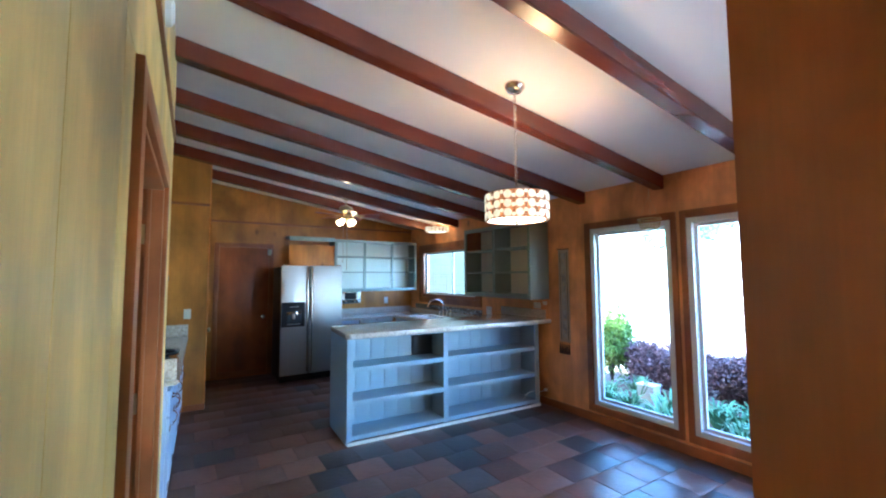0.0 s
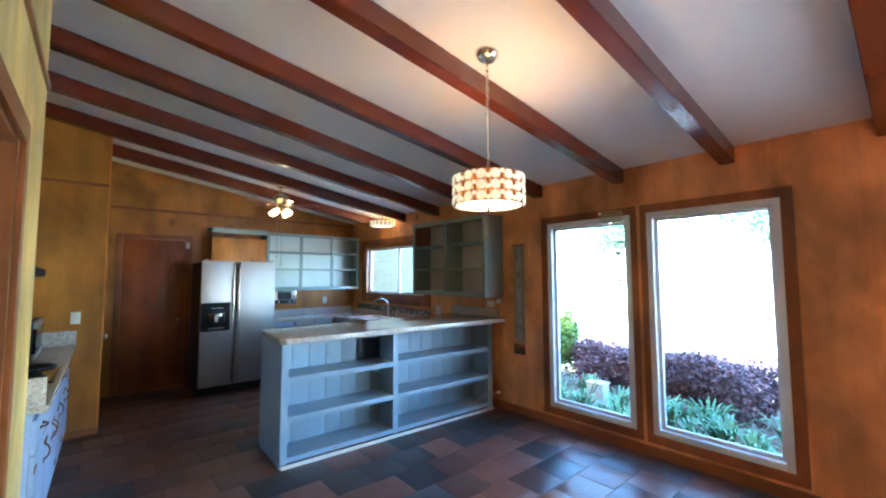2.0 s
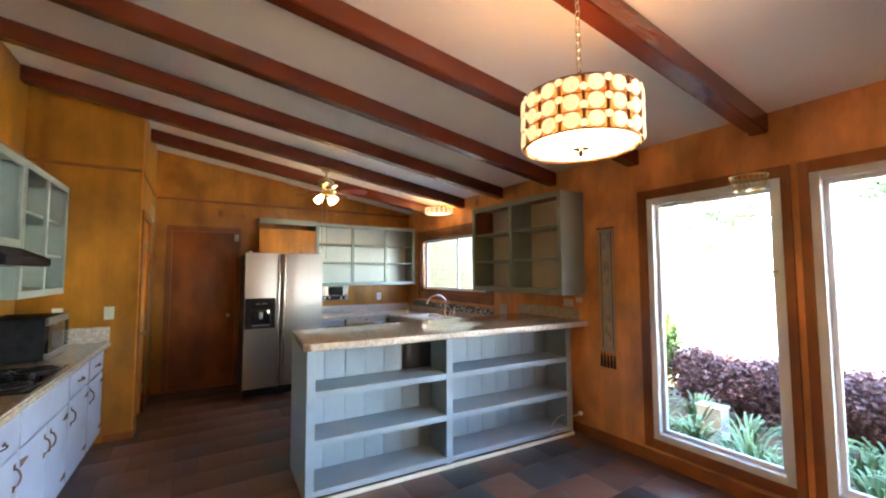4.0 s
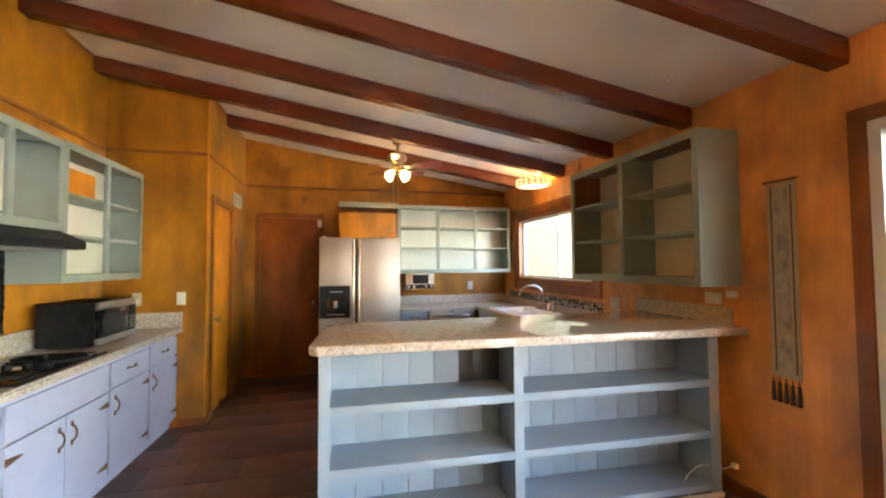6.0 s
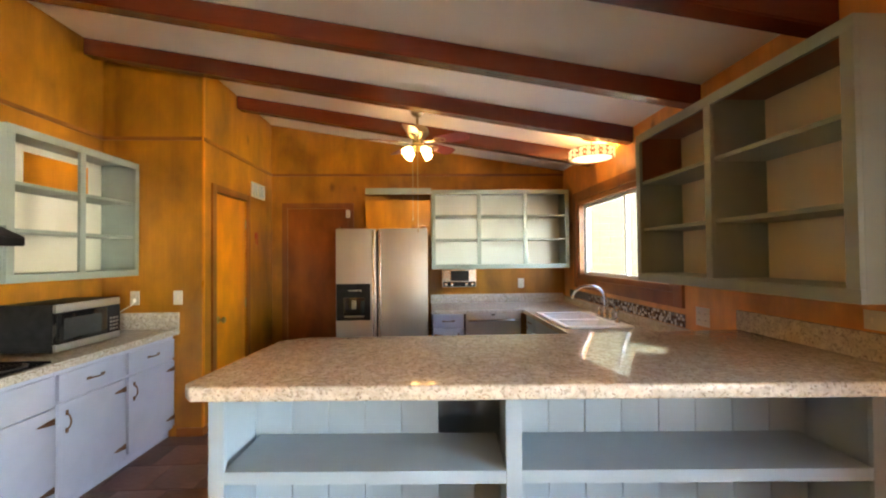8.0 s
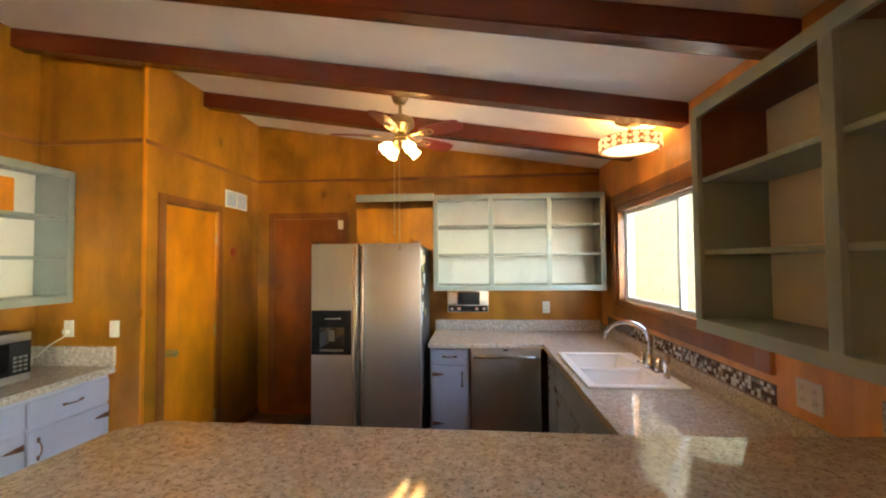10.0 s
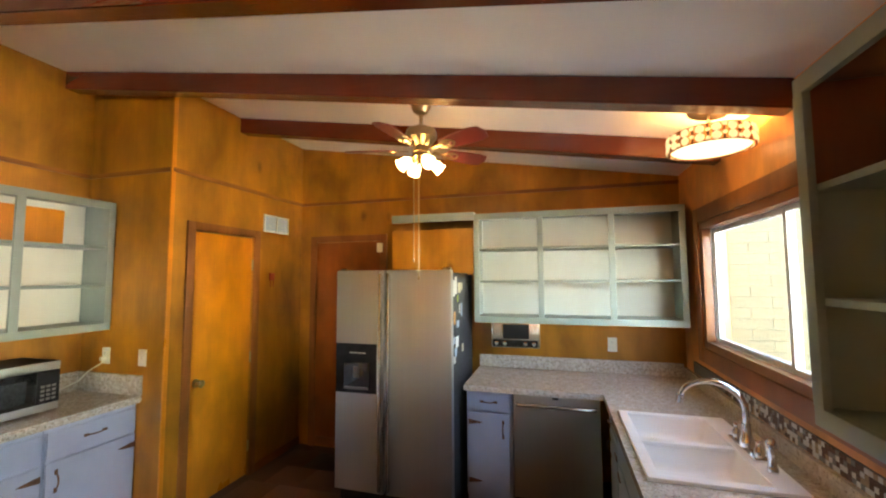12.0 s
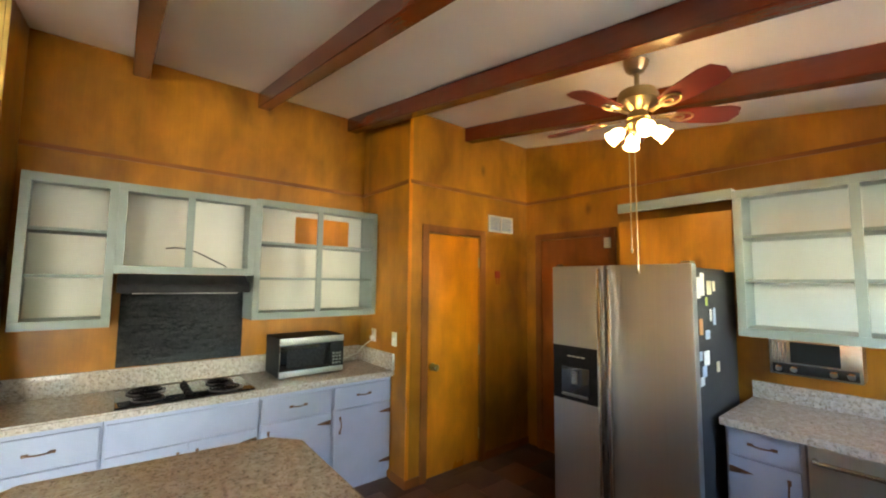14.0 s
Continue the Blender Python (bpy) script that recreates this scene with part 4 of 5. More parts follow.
# ---- plates on the walls ----
def plate(name, axis, u, d, z, w, h, label, kind="outlet"):
    o = thing(name, point(axis, u, d, z - h / 2), label, kind)
    boxes("cover", [place(axis, u - w / 2, u + w / 2, d, d + 0.006, z - h / 2, z + h / 2)], PLATE, o, 0.002)
    n = max(1, round(w / 0.06))
    for k in range(n):
        c = u - w / 2 + (k + 0.5) * w / n
        if kind == "outlet":
            for s in (-0.022, 0.022):
                boxes("socket", [place(axis, c - 0.014, c + 0.014, d + 0.005, d + 0.008, z + s - 0.012, z + s + 0.012)], PLATE, o, 0.003)
            for s in (-0.022, 0.022):
                for e in (-0.006, 0.006):
                    boxes("slot", [place(axis, c + e - 0.001, c + e + 0.001, d + 0.0078, d + 0.0085, z + s - 0.005, z + s + 0.005)], BLACK, o, 0)
        else:
            boxes("toggle", [place(axis, c - 0.005, c + 0.005, d + 0.005, d + 0.014, z - 0.012, z + 0.012)], PLATE, o, 0.002)
    return o


plate("outlet", "N", 3.815, -BACK, 1.115, 0.072, 0.115, "ivory outlet plate on the plywood wall")
plate("outlet", "N", 0.262, -RETURN, 1.134, 0.072, 0.115, "ivory outlet plate with a plug")
plate("light_switch", "N", 0.606, -RETURN, 1.134, 0.072, 0.115, "ivory switch plate beside the pantry corner", "switch")
plate("light_switch", "E", 4.303, -RIGHT, 1.19, 0.118, 0.075, "white double switch plate under the cabinet", "switch")
plate("light_switch", "E", 4.175, -RIGHT, 1.225, 0.07, 0.045, "small ivory switch plate beside the cabinet", "switch")
plate("outlet", "E", 5.28, -RIGHT, 1.06, 0.118, 0.115, "wide beige outlet plate by the sink window")
co = thing("extension_cord", (0.262, RETURN - 0.03, 1.09), "grey appliance cord plugged into the outlet", "cable")
bm = bmesh.new()
tube(bm, [(0.262, RETURN - 0.012, 1.114), (0.262, RETURN - 0.04, 1.08), (0.235, RETURN - 0.06, 1.06), (0.19, RETURN - 0.07, 1.03), (0.15, RETURN - 0.1, 0.97), (0.12, RETURN - 0.2, 0.93), (0.12, 5.88, 0.92)], 0.004)
part("cord", bm, PLATE, co)
bm = bmesh.new()
box(bm, 0.249, 0.275, RETURN - 0.04, RETURN - 0.008, 1.10, 1.13, bevel=0.005)
part("plug", bm, PLATE, co)

# vent grille over the pantry door
v = thing("wall_vent", (PANTRY, 7.30, 2.2), "ivory louvred air vent on the plywood wall", "vent")
boxes("frame", [(PANTRY, PANTRY + 0.012, 7.18, 7.195, 2.11, 2.272), (PANTRY, PANTRY + 0.012, 7.51, 7.525, 2.11, 2.272), (PANTRY, PANTRY + 0.012, 7.195, 7.51, 2.257, 2.272), (PANTRY, PANTRY + 0.012, 7.195, 7.51, 2.11, 2.125), (PANTRY, PANTRY + 0.012, 7.347, 7.358, 2.125, 2.257)], PLATE, v, 0.002)
boxes("backing", [(PANTRY + 0.0005, PANTRY + 0.002, 7.195, 7.51, 2.125, 2.257)], GREY_PAINT, v, 0)
for k in range(8):
    boxes("slat", [(PANTRY + 0.003, PANTRY + 0.011, 7.195, 7.347, 2.132 + 0.016 * k, 2.136 + 0.016 * k), (PANTRY + 0.003, PANTRY + 0.011, 7.358, 7.51, 2.132 + 0.016 * k, 2.136 + 0.016 * k)], PLATE, v, 0.001)
# red wall ornament by the vent
RED = mat("red lacquer", (0.35, 0.03, 0.02), 0.4, color2=(0.45, 0.05, 0.03), scale=(30, 30, 30))
o = thing("wall_key_holder", (PANTRY, 7.28, 1.6), "small red key holder hung on the wall", "key holder")
boxes("plaque", [(PANTRY, PANTRY + 0.012, 7.27, 7.335, 1.66, 1.73)], RED, o, 0.006)
bm = bmesh.new()
for y in (7.285, 7.32):
    rod(bm, (PANTRY + 0.008, y, 1.66), (PANTRY + 0.008, y, 1.60), 0.004, 6)
part("tag", bm, RED, o)

# retro radio under the cabinet
r = thing("under_cabinet_radio", (3.0, BACK, 1.11), "chrome-faced retro radio fixed under the wall cabinet", "radio")
RX0, RX1, RZ0, RZ1, RY = 2.835, 3.235, 1.088, 1.304, 7.56
boxes("case", [(RX0, RX1, RY, BACK - 0.026, RZ0, RZ1)], TRIM_X, r, 0.004)
boxes("face", [(RX0, RX1, RY - 0.008, RY, RZ0, RZ1)], NICKEL, r, 0.003, "pale metal face plate")
boxes("screen", [(RX0 + 0.10, RX1 - 0.085, RY - 0.012, RY - 0.008, RZ0 + 0.075, RZ1 - 0.02)], SCREEN, r, 0.002)
boxes("control_strip", [(RX0 + 0.015, RX1 - 0.015, RY - 0.0115, RY - 0.008, RZ0 + 0.01, RZ0 + 0.065)], BLACK, r, 0.002)
boxes("speaker_slot", [(RX0 + 0.02 + 0.018 * k, RX0 + 0.028 + 0.018 * k, RY - 0.0105, RY - 0.008, RZ0 + 0.085, RZ1 - 0.025) for k in range(4)], STEEL_DARK, r, 0.001)
for k, x in enumerate((RX0 + 0.045, RX0 + 0.115, RX1 - 0.115, RX1 - 0.045)):
    bm = bmesh.new()
    lathe(bm, [(0, 0), (0.019, 0), (0.017, 0.014), (0.0, 0.016)], m=Matrix.Translation((x, RY - 0.0115, RZ0 + 0.037)) @ pose(0, 0, 0, 90), steps=16)
    part("dial_knob", bm, CHROME, r)

# ---- pendant drum lamp ----
def drum(parent, cx, cy, z0, z1, r, cols, rows_, disc_r, lit):
    """A drum shade: two metal hoops, shell discs in rows, little links between them."""
    bm = bmesh.new()
    for z in [z0 + (z1 - z0) * k / rows_ for k in range(rows_ + 1)]:
        tube(bm, [(cx + r * math.cos(a), cy + r * math.sin(a), z) for a in [2 * math.pi * k / 48 for k in range(49)]], 0.003, 6)
    for k in range(cols):
        a = 2 * math.pi * (k + 0.5) / cols
        rod(bm, (cx + r * math.cos(a), cy + r * math.sin(a), z0), (cx + r * math.cos(a), cy + r * math.sin(a), z1), 0.006, 6)
    part("shade_frame", bm, BRONZE, parent, "bronze lattice of hoops and bars")
    bm = bmesh.new()
    lathe(bm, [(r - 0.012, z0), (r - 0.012, z1)], (cx, cy, 0), 48)
    part("liner", bm, LINER, parent, "amber fabric liner")
    bm = bmesh.new()
    for i in range(rows_):
        for k in range(cols):
            a = 2 * math.pi * k / cols
            m = Matrix.Translation((cx + (r + 0.003) * math.cos(a), cy + (r + 0.003) * math.sin(a), z0 + (z1 - z0) * (i + 0.5) / rows_)) @ Matrix.Rotation(a, 4, "Z") @ Matrix.Rotation(math.pi / 2, 4, "Y")
            lathe(bm, [(0, 0.004), (disc_r * 0.9, 0.004), (disc_r, 0), (disc_r * 0.9, -0.003), (0, -0.003)], m=m, steps=14)
            a2 = a + math.pi / cols
            m2 = Matrix.Translation((cx + (r + 0.004) * math.cos(a2), cy + (r + 0.004) * math.sin(a2), z0 + (z1 - z0) * (i + 0.5 + (0.25 if k % 2 else -0.2)) / rows_)) @ Matrix.Rotation(a2, 4, "Z") @ Matrix.Rotation(math.pi / 2, 4, "Y")
            lathe(bm, [(0, 0.004), (disc_r * 0.45, 0.004), (disc_r * 0.5, 0), (0, -0.003)], m=m2, steps=10)
    part("shell_disc", bm, CAPIZ, parent, "glowing cream shell discs")
    bm = bmesh.new()
    lathe(bm, [(0, 0), (r - 0.02, 0.0), (r - 0.014, 0.006), (0, 0.008)], (cx, cy, z0 + 0.004), 48)
    part("diffuser", bm, lit, parent, "lit frosted diffuser")


PENDANT_LIT = mat("lit pendant diffuser", (0.9, 0.85, 0.7), 0.4, emit=(1.0, 0.66, 0.30), emit_strength=0.85)
LINER = mat("amber shade liner", (0.20, 0.08, 0.03), 0.6, color2=(0.28, 0.11, 0.04), scale=(20, 20, 20), emit=(1.0, 0.36, 0.10), emit_strength=0.004)
lt = LINER.node_tree
tr = lt.nodes.new("ShaderNodeBsdfTranslucent")
tr.inputs["Color"].default_value = (0.9, 0.5, 0.22, 1)
mx = lt.nodes.new("ShaderNodeMixShader")
mx.inputs[0].default_value = 0.12
lt.links.new(lt.nodes["Principled BSDF"].outputs[0], mx.inputs[1])
lt.links.new(tr.outputs[0], mx.inputs[2])
lt.links.new(mx.outputs[0], lt.nodes["Material Output"].inputs["Surface"])
PX, PY, PZ0, PZ1 = 2.395, 2.52, 1.915, 2.085
pn = thing("pendant_lamp", (PX, PY, ceil_z(PX)), "lit drum pendant of shell discs hanging on a chain", "lamp")
bm = bmesh.new()
tilt = Matrix.Translation((PX, PY, ceil_z(PX))) @ Matrix.Rotation(math.atan(SLOPE), 4, "Y")
lathe(bm, [(0, -0.045), (0.02, -0.045), (0.05, -0.035), (0.066, -0.012), (0.068, 0.0), (0, 0.0)], m=tilt, steps=28)
part("canopy", bm, NICKEL, pn, "brushed nickel ceiling canopy")
zc, links = ceil_z(PX) - 0.045, 22
for k in range(links):
    step = (zc - PZ1 - 0.04) / links
    z = zc - step * (k + 0.5)
    bm = bmesh.new()
    ring = []
    for q in range(13):
        a = 2 * math.pi * q / 12
        u, w_ = 0.0085 * math.cos(a), step * 0.62 * math.sin(a)
        ring.append((PX + (u if k % 2 else 0), PY + (0 if k % 2 else u), z + w_))
    tube(bm, ring, 0.0024, 5)
    part("chain_link", bm, NICKEL, pn)
bm = bmesh.new()
rod(bm, (PX, PY, PZ1 + 0.045), (PX, PY, PZ0 - 0.01), 0.006)
for k in range(3):
    a = 2 * math.pi * k / 3
    rod(bm, (PX, PY, PZ1 + 0.02), (PX + 0.18 * math.cos(a), PY + 0.18 * math.sin(a), PZ1), 0.004, 6)
part("stem", bm, NICKEL, pn)
bm = bmesh.new()
lathe(bm, [(0, -0.035), (0.008, -0.03), (0.012, -0.022), (0.006, -0.012), (0.03, -0.006), (0.03, 0.0), (0, 0.0)], (PX, PY, PZ0), 18)
part("finial", bm, NICKEL, pn)
drum(pn, PX, PY, PZ0, PZ1, 0.197, 17, 3, 0.0255, PENDANT_LIT)

lamp("pendant_bulb", "POINT", Matrix.Translation((PX + 0.07, PY, PZ0 + 0.06)), 0.6, (1.0, 0.38, 0.11), radius=0.05)

# flush lamp by the kitchen window
FX, FY = 4.15, 6.40
fl = thing("flush_ceiling_lamp", (FX, FY, ceil_z(FX)), "lit drum ceiling lamp of shell discs near the window", "lamp")
bm = bmesh.new()
lathe(bm, [(0, -0.03), (0.09, -0.03), (0.10, 0.0), (0, 0.0)], m=Matrix.Translation((FX, FY, ceil_z(FX))) @ Matrix.Rotation(math.atan(SLOPE), 4, "Y"))
part("canopy", bm, NICKEL, fl)
drum(fl, FX, FY, 2.315, 2.395, 0.188, 18, 2, 0.02, SHADE_LIT)
bm = bmesh.new()
rod(bm, (FX, FY, 2.32), (FX, FY, ceil_z(FX) - 0.02), 0.008)
part("stem", bm, NICKEL, fl)

lamp("flush_bulb", "POINT", Matrix.Translation((FX + 0.06, FY, 2.36)), 0.45, (1.0, 0.55, 0.22), radius=0.03)

# ---- ceiling fan ----
CX, CY = 2.582, 6.46
CZ = ceil_z(CX)
fn = thing("ceiling_fan", (CX, CY, CZ), "brass ceiling fan at rest with red-brown blades and lit tulip lamps", "ceiling fan")
bm = bmesh.new()
lathe(bm, [(0, -0.07), (0.02, -0.07), (0.045, -0.055), (0.062, -0.02), (0.064, 0.0), (0, 0.0)], m=Matrix.Translation((CX, CY, CZ)) @ Matrix.Rotation(math.atan(SLOPE), 4, "Y"))
part("canopy", bm, BRASS, fn)
bm = bmesh.new()
rod(bm, (CX, CY, CZ - 0.05), (CX, CY, CZ - 0.15), 0.012)
part("downrod", bm, BRASS, fn)
HZ = CZ - 0.225
bm = bmesh.new()
lathe(bm, [(0, 0.085), (0.03, 0.085), (0.05, 0.07), (0.09, 0.055), (0.10, 0.03), (0.098, 0.0), (0.07, -0.03), (0.045, -0.05), (0.05, -0.075), (0.06, -0.09), (0.04, -0.105), (0, -0.105)], (CX, CY, HZ), 32)
part("motor_housing", bm, BRASS, fn)
for k in range(5):
    a = 2 * math.pi * k / 5 - radians(25.5)
    m = Matrix.Translation((CX, CY, HZ - 0.075)) @ Matrix.Rotation(a, 4, "Z") @ Matrix.Rotation(radians(-14), 4, "X")
    bm = bmesh.new()
    out = [(0.18, -0.045), (0.28, -0.06), (0.42, -0.068), (0.475, -0.055), (0.495, 0.0), (0.475, 0.055), (0.42, 0.068), (0.28, 0.06), (0.18, 0.045)]
    solid(bm, [m @ Vector((x, y, 0)) for x, y in out], m.to_3x3() @ Vector((0, 0, 0.007)))
    part("blade", bm, BLADE, fn)
    bm = bmesh.new()
    solid(bm, [m @ Vector((x, y, -0.006)) for x, y in ((0.085, -0.015), (0.14, -0.011), (0.165, -0.012), (0.165, 0.012), (0.14, 0.011), (0.085, 0.015))], m.to_3x3() @ Vector((0, 0, 0.005)))
    for rx, ry, cx in ((0.055, 0.034, 0.215), (0.028, 0.017, 0.20)):
        tube(bm, [m @ Vector((cx + rx * math.cos(2 * math.pi * q / 20), ry * math.sin(2 * math.pi * q / 20), -0.005)) for q in range(21)], 0.0055, 6)
    part("blade_iron", bm, BRASS, fn)
bm = bmesh.new()
lathe(bm, [(0, 0.0), (0.055, 0.0), (0.06, -0.02), (0.04, -0.045), (0.012, -0.06), (0, -0.06)], (CX, CY, HZ - 0.10), 24)
part("light_kit", bm, BRASS, fn)
for k in range(4):
    a = 2 * math.pi * k / 4 + radians(40)
    d = Vector((math.cos(a), math.sin(a), 0))
    base = Vector((CX, CY, HZ - 0.125)) + d * 0.05
    aim = (d * 0.8 + Vector((0, 0, -0.6))).normalized()
    bm = bmesh.new()
    rod(bm, base, base + aim * 0.035, 0.014)
    part("lamp_arm", bm, BRASS, fn)
    m = Matrix.Translation(base + aim * 0.03) @ aim.to_track_quat("Z", "Y").to_matrix().to_4x4()
    bm = bmesh.new()
    lathe(bm, [(0.018, 0), (0.032, 0.02), (0.036, 0.045), (0.034, 0.06), (0.042, 0.078), (0.038, 0.078), (0.03, 0.06), (0, 0.05)], m=m, steps=20)
    part("glass_shade", bm, BULB, fn, "glowing frosted tulip glass")
for k, (dx, dy, z) in enumerate(((-0.045, -0.01, 1.80), (0.0, -0.045, 1.69))):
    bm = bmesh.new()
    rod(bm, (CX + dx, CY + dy, HZ - 0.13), (CX + dx, CY + dy, z), 0.003, 6)
    ch = part("pull_chain", bm, BRASS, fn)
    bm = bmesh.new()
    lathe(bm, [(0, 0), (0.006, 0.004), (0.008, 0.015), (0.003, 0.026), (0, 0.028)], (CX + dx, CY + dy, z - 0.025), 10)
    part("pull_bead", bm, BRASS, ch)

# ---- outdoors ----
CONCRETE = mat("sunlit pale paving", (0.58, 0.57, 0.54), 0.8, color2=(0.66, 0.65, 0.62), scale=(1.5, 1.5, 1.5), bump=0.2, big=0.1)
SOIL = mat("mulch bed", (0.06, 0.04, 0.03), 0.9, color2=(0.12, 0.08, 0.055), scale=(12, 12, 12), bump=0.6, bump_scale=30)
bm = bmesh.new()
solid(bm, [(RIGHT + 0.15, -400, -0.3), (600, -400, -0.3), (600, 400, -0.3), (RIGHT + 0.15, 400, -0.3)], (0, 0, 0.1))
tagged(new("ground", mesh_of(bm, "ground", CONCRETE)), "pale sunlit paving outside the windows", "ground", kind="structure")
structure("planting_bed", [(RIGHT + 0.16, 7.6, -1.0, 5.2, -0.21, -0.16)], SOIL, "dark mulch planting bed", "ground")


def leaf_mass(name, parent, centers, count, size, material, seed, label="", up=0.0):
    """Many small folded leaves scattered through overlapping clumps."""
    rng = random.Random(seed)
    verts, faces = [], []
    for _ in range(count):
        cx, cy, cz, rx, ry, rz = rng.choice(centers)
        v = Vector((rng.gauss(0, 1), rng.gauss(0, 1), rng.gauss(0, 1))).normalized() * (0.55 + 0.45 * rng.random() ** 0.5) * (0.9 + 0.25 * rng.random())
        c = Vector((cx + v.x * rx, cy + v.y * ry, cz + v.z * rz))
        d = Vector((rng.uniform(-1, 1), rng.uniform(-1, 1), rng.uniform(-0.5, 0.8) + up)).normalized()
        s = d.orthogonal().normalized()
        s.rotate(Matrix.Rotation(rng.uniform(0, 6.28), 3, d))
        L, W = size * rng.uniform(0.7, 1.3), size * rng.uniform(0.22, 0.36)
        n_ = d.cross(s) * W * 0.35
        k = len(verts)
        verts += [c, c + d * L * 0.5 + s * W + n_, c + d * L, c + d * L * 0.5 - s * W + n_]
        faces += [(k, k + 1, k + 2), (k, k + 2, k + 3)]
    me = bpy.data.meshes.new(name)
    me.from_pydata(verts, [], faces)
    me.materials.append(material)
    ob = new(name, me)
    ob.parent = parent
    ob.matrix_parent_inverse = Matrix.Translation(parent.location).inverted()
    return tagged(ob, label)


def leaf(name, a, b):
    m = mat(name, a, 0.5, color2=b, scale=(3, 3, 3), island=0.4)
    m.node_tree.nodes["Principled BSDF"].inputs["Subsurface Weight"].default_value = 0.0
    return m


PURPLE = leaf("burgundy leaf", (0.10, 0.062, 0.078), (0.17, 0.115, 0.13))
GREEN = leaf("green leaf", (0.10, 0.21, 0.10), (0.17, 0.31, 0.15))
LIME = leaf("bright green leaf", (0.12, 0.21, 0.03), (0.20, 0.30, 0.06))
BARK = mat("bark", (0.08, 0.055, 0.04), 0.9, color2=(0.14, 0.10, 0.075), scale=(20, 20, 6), bump=0.6, bump_scale=40)


def twigs(parent, x, y, z0, z1, n, spread, seed):
    rng = random.Random(seed)
    bm = bmesh.new()
    for _ in range(n):
        a, q = rng.uniform(0, 6.28), rng.uniform(0.2, 1)
        tube(bm, [(x, y, z0), (x + spread * q * 0.4 * math.cos(a), y + spread * q * 0.4 * math.sin(a), (z0 + z1) / 2), (x + spread * q * math.cos(a), y + spread * q * math.sin(a), z1)], 0.012, 5)
    part("stem", bm, BARK, parent)


def shrub(x, y, rx, ry, top, count, size, material, seed, label, name="shrub"):
    """A dense bush of overlapping leaf clumps on short stems."""
    rng = random.Random(seed)
    s = thing(name, (x, y, -0.16), label, "shrub", "shrubs outside")
    z0 = -0.16
    h = top - z0
    centers = [(x + rng.uniform(-0.62, 0.62) * rx, y + rng.uniform(-0.62, 0.62) * ry, z0 + h * rng.uniform(0.35, 0.68), rx * rng.uniform(0.3, 0.45), ry * rng.uniform(0.3, 0.45), h * rng.uniform(0.25, 0.34)) for _ in range(26)]
    leaf_mass("foliage", s, centers, count, size, material, seed)
    twigs(s, x, y, z0, z0 + h * 0.6, 9, min(rx, ry) * 0.8, seed)
    return s


shrub(6.35, 2.58, 0.55, 0.66, 0.66, 30000, 0.052, PURPLE, 1, "broad clipped burgundy-leaved shrub outside the window")
shrub(6.50, 3.78, 0.50, 0.66, 0.60, 26000, 0.052, PURPLE, 2, "low rounded burgundy-leaved shrub in the bed")
shrub(6.25, 1.22, 0.55, 0.55, 0.60, 20000, 0.052, PURPLE, 8, "burgundy-leaved shrub at the bed's end")
shrub(6.45, 4.75, 0.40, 0.36, 1.16, 12000, 0.05, LIME, 3, "upright bright green bush outside the window")


def strap_plant(x, y, r, h, n, seed):
    """A clump of long arching leaves."""
    rng = random.Random(seed)
    s = thing("strap_leaf_plant", (x, y, -0.16), "clump of arching green strap leaves under the window", "plant", "strap-leaf plants")
    bm = bmesh.new()
    for _ in range(n):
        a, q = rng.uniform(0, 6.28), rng.uniform(0.4, 1.0)
        d, side = Vector((math.cos(a), math.sin(a), 0)), Vector((-math.sin(a), math.cos(a), 0))
        w = rng.uniform(0.010, 0.02)
        prev = None
        for k in range(6):
            t = k / 5
            c = Vector((x, y, -0.16)) + d * r * q * t + Vector((0, 0, h * (1.9 * t - 1.15 * t * t) * rng.uniform(0.93, 1.05)))
            ww = w * (1 - t) ** 0.6 + 0.001
            pair = (bm.verts.new(c + side * ww), bm.verts.new(c - side * ww))
            if prev:
                bm.faces.new((prev[0], prev[1], pair[1], pair[0]))
            prev = pair
    part("leaves", bm, GREEN, s, smooth=0)


rng = random.Random(11)
for k in range(26):
    strap_plant(4.85 + 0.75 * rng.random(), 1.2 + 0.125 * k + rng.uniform(-0.08, 0.08), rng.uniform(0.28, 0.42), rng.uniform(0.34, 0.5), 30, 50 + k)
WHITE_BOX = mat("white plastic", (0.75, 0.75, 0.74), 0.5, color2=(0.8, 0.8, 0.79))
wb = thing("utility_box", (5.62, 3.64, -0.16), "white utility box standing among the plants", "utility box")
boxes("case", [(5.54, 5.70, 3.53, 3.75, -0.16, 0.16)], WHITE_BOX, wb, 0.01)
boxes("lid", [(5.53, 5.71, 3.52, 3.76, 0.16, 0.18)], WHITE_BOX, wb, 0.008)

# pale brick wing seen through the kitchen window
BRICK = mat("cream painted brick", (0.118, 0.114, 0.066), 0.75, color2=(0.13, 0.126, 0.074), scale=(9, 9, 9), bump=0.3, bump_scale=45, per_object=0.08, island=0.06)
MORTAR = mat("cream mortar", (0.155, 0.15, 0.10), 0.9, color2=(0.175, 0.17, 0.115), scale=(20, 20, 20), bump=0.3)
wing = thing("brick_wing", (6.2, 8.2, -0.2), "cream brick wing of the house outside the window", "building")
wall_core = boxes("wall", [(4.47, 7.4, 8.05, 8.3, -0.2, 3.0)], MORTAR, wing, 0)
bm = bmesh.new()
box(bm, 0.005, 0.295, -0.005, 0.0, 0.004, 0.086, bevel=0.003)
bmesh.ops.recalc_face_normals(bm, faces=bm.faces)
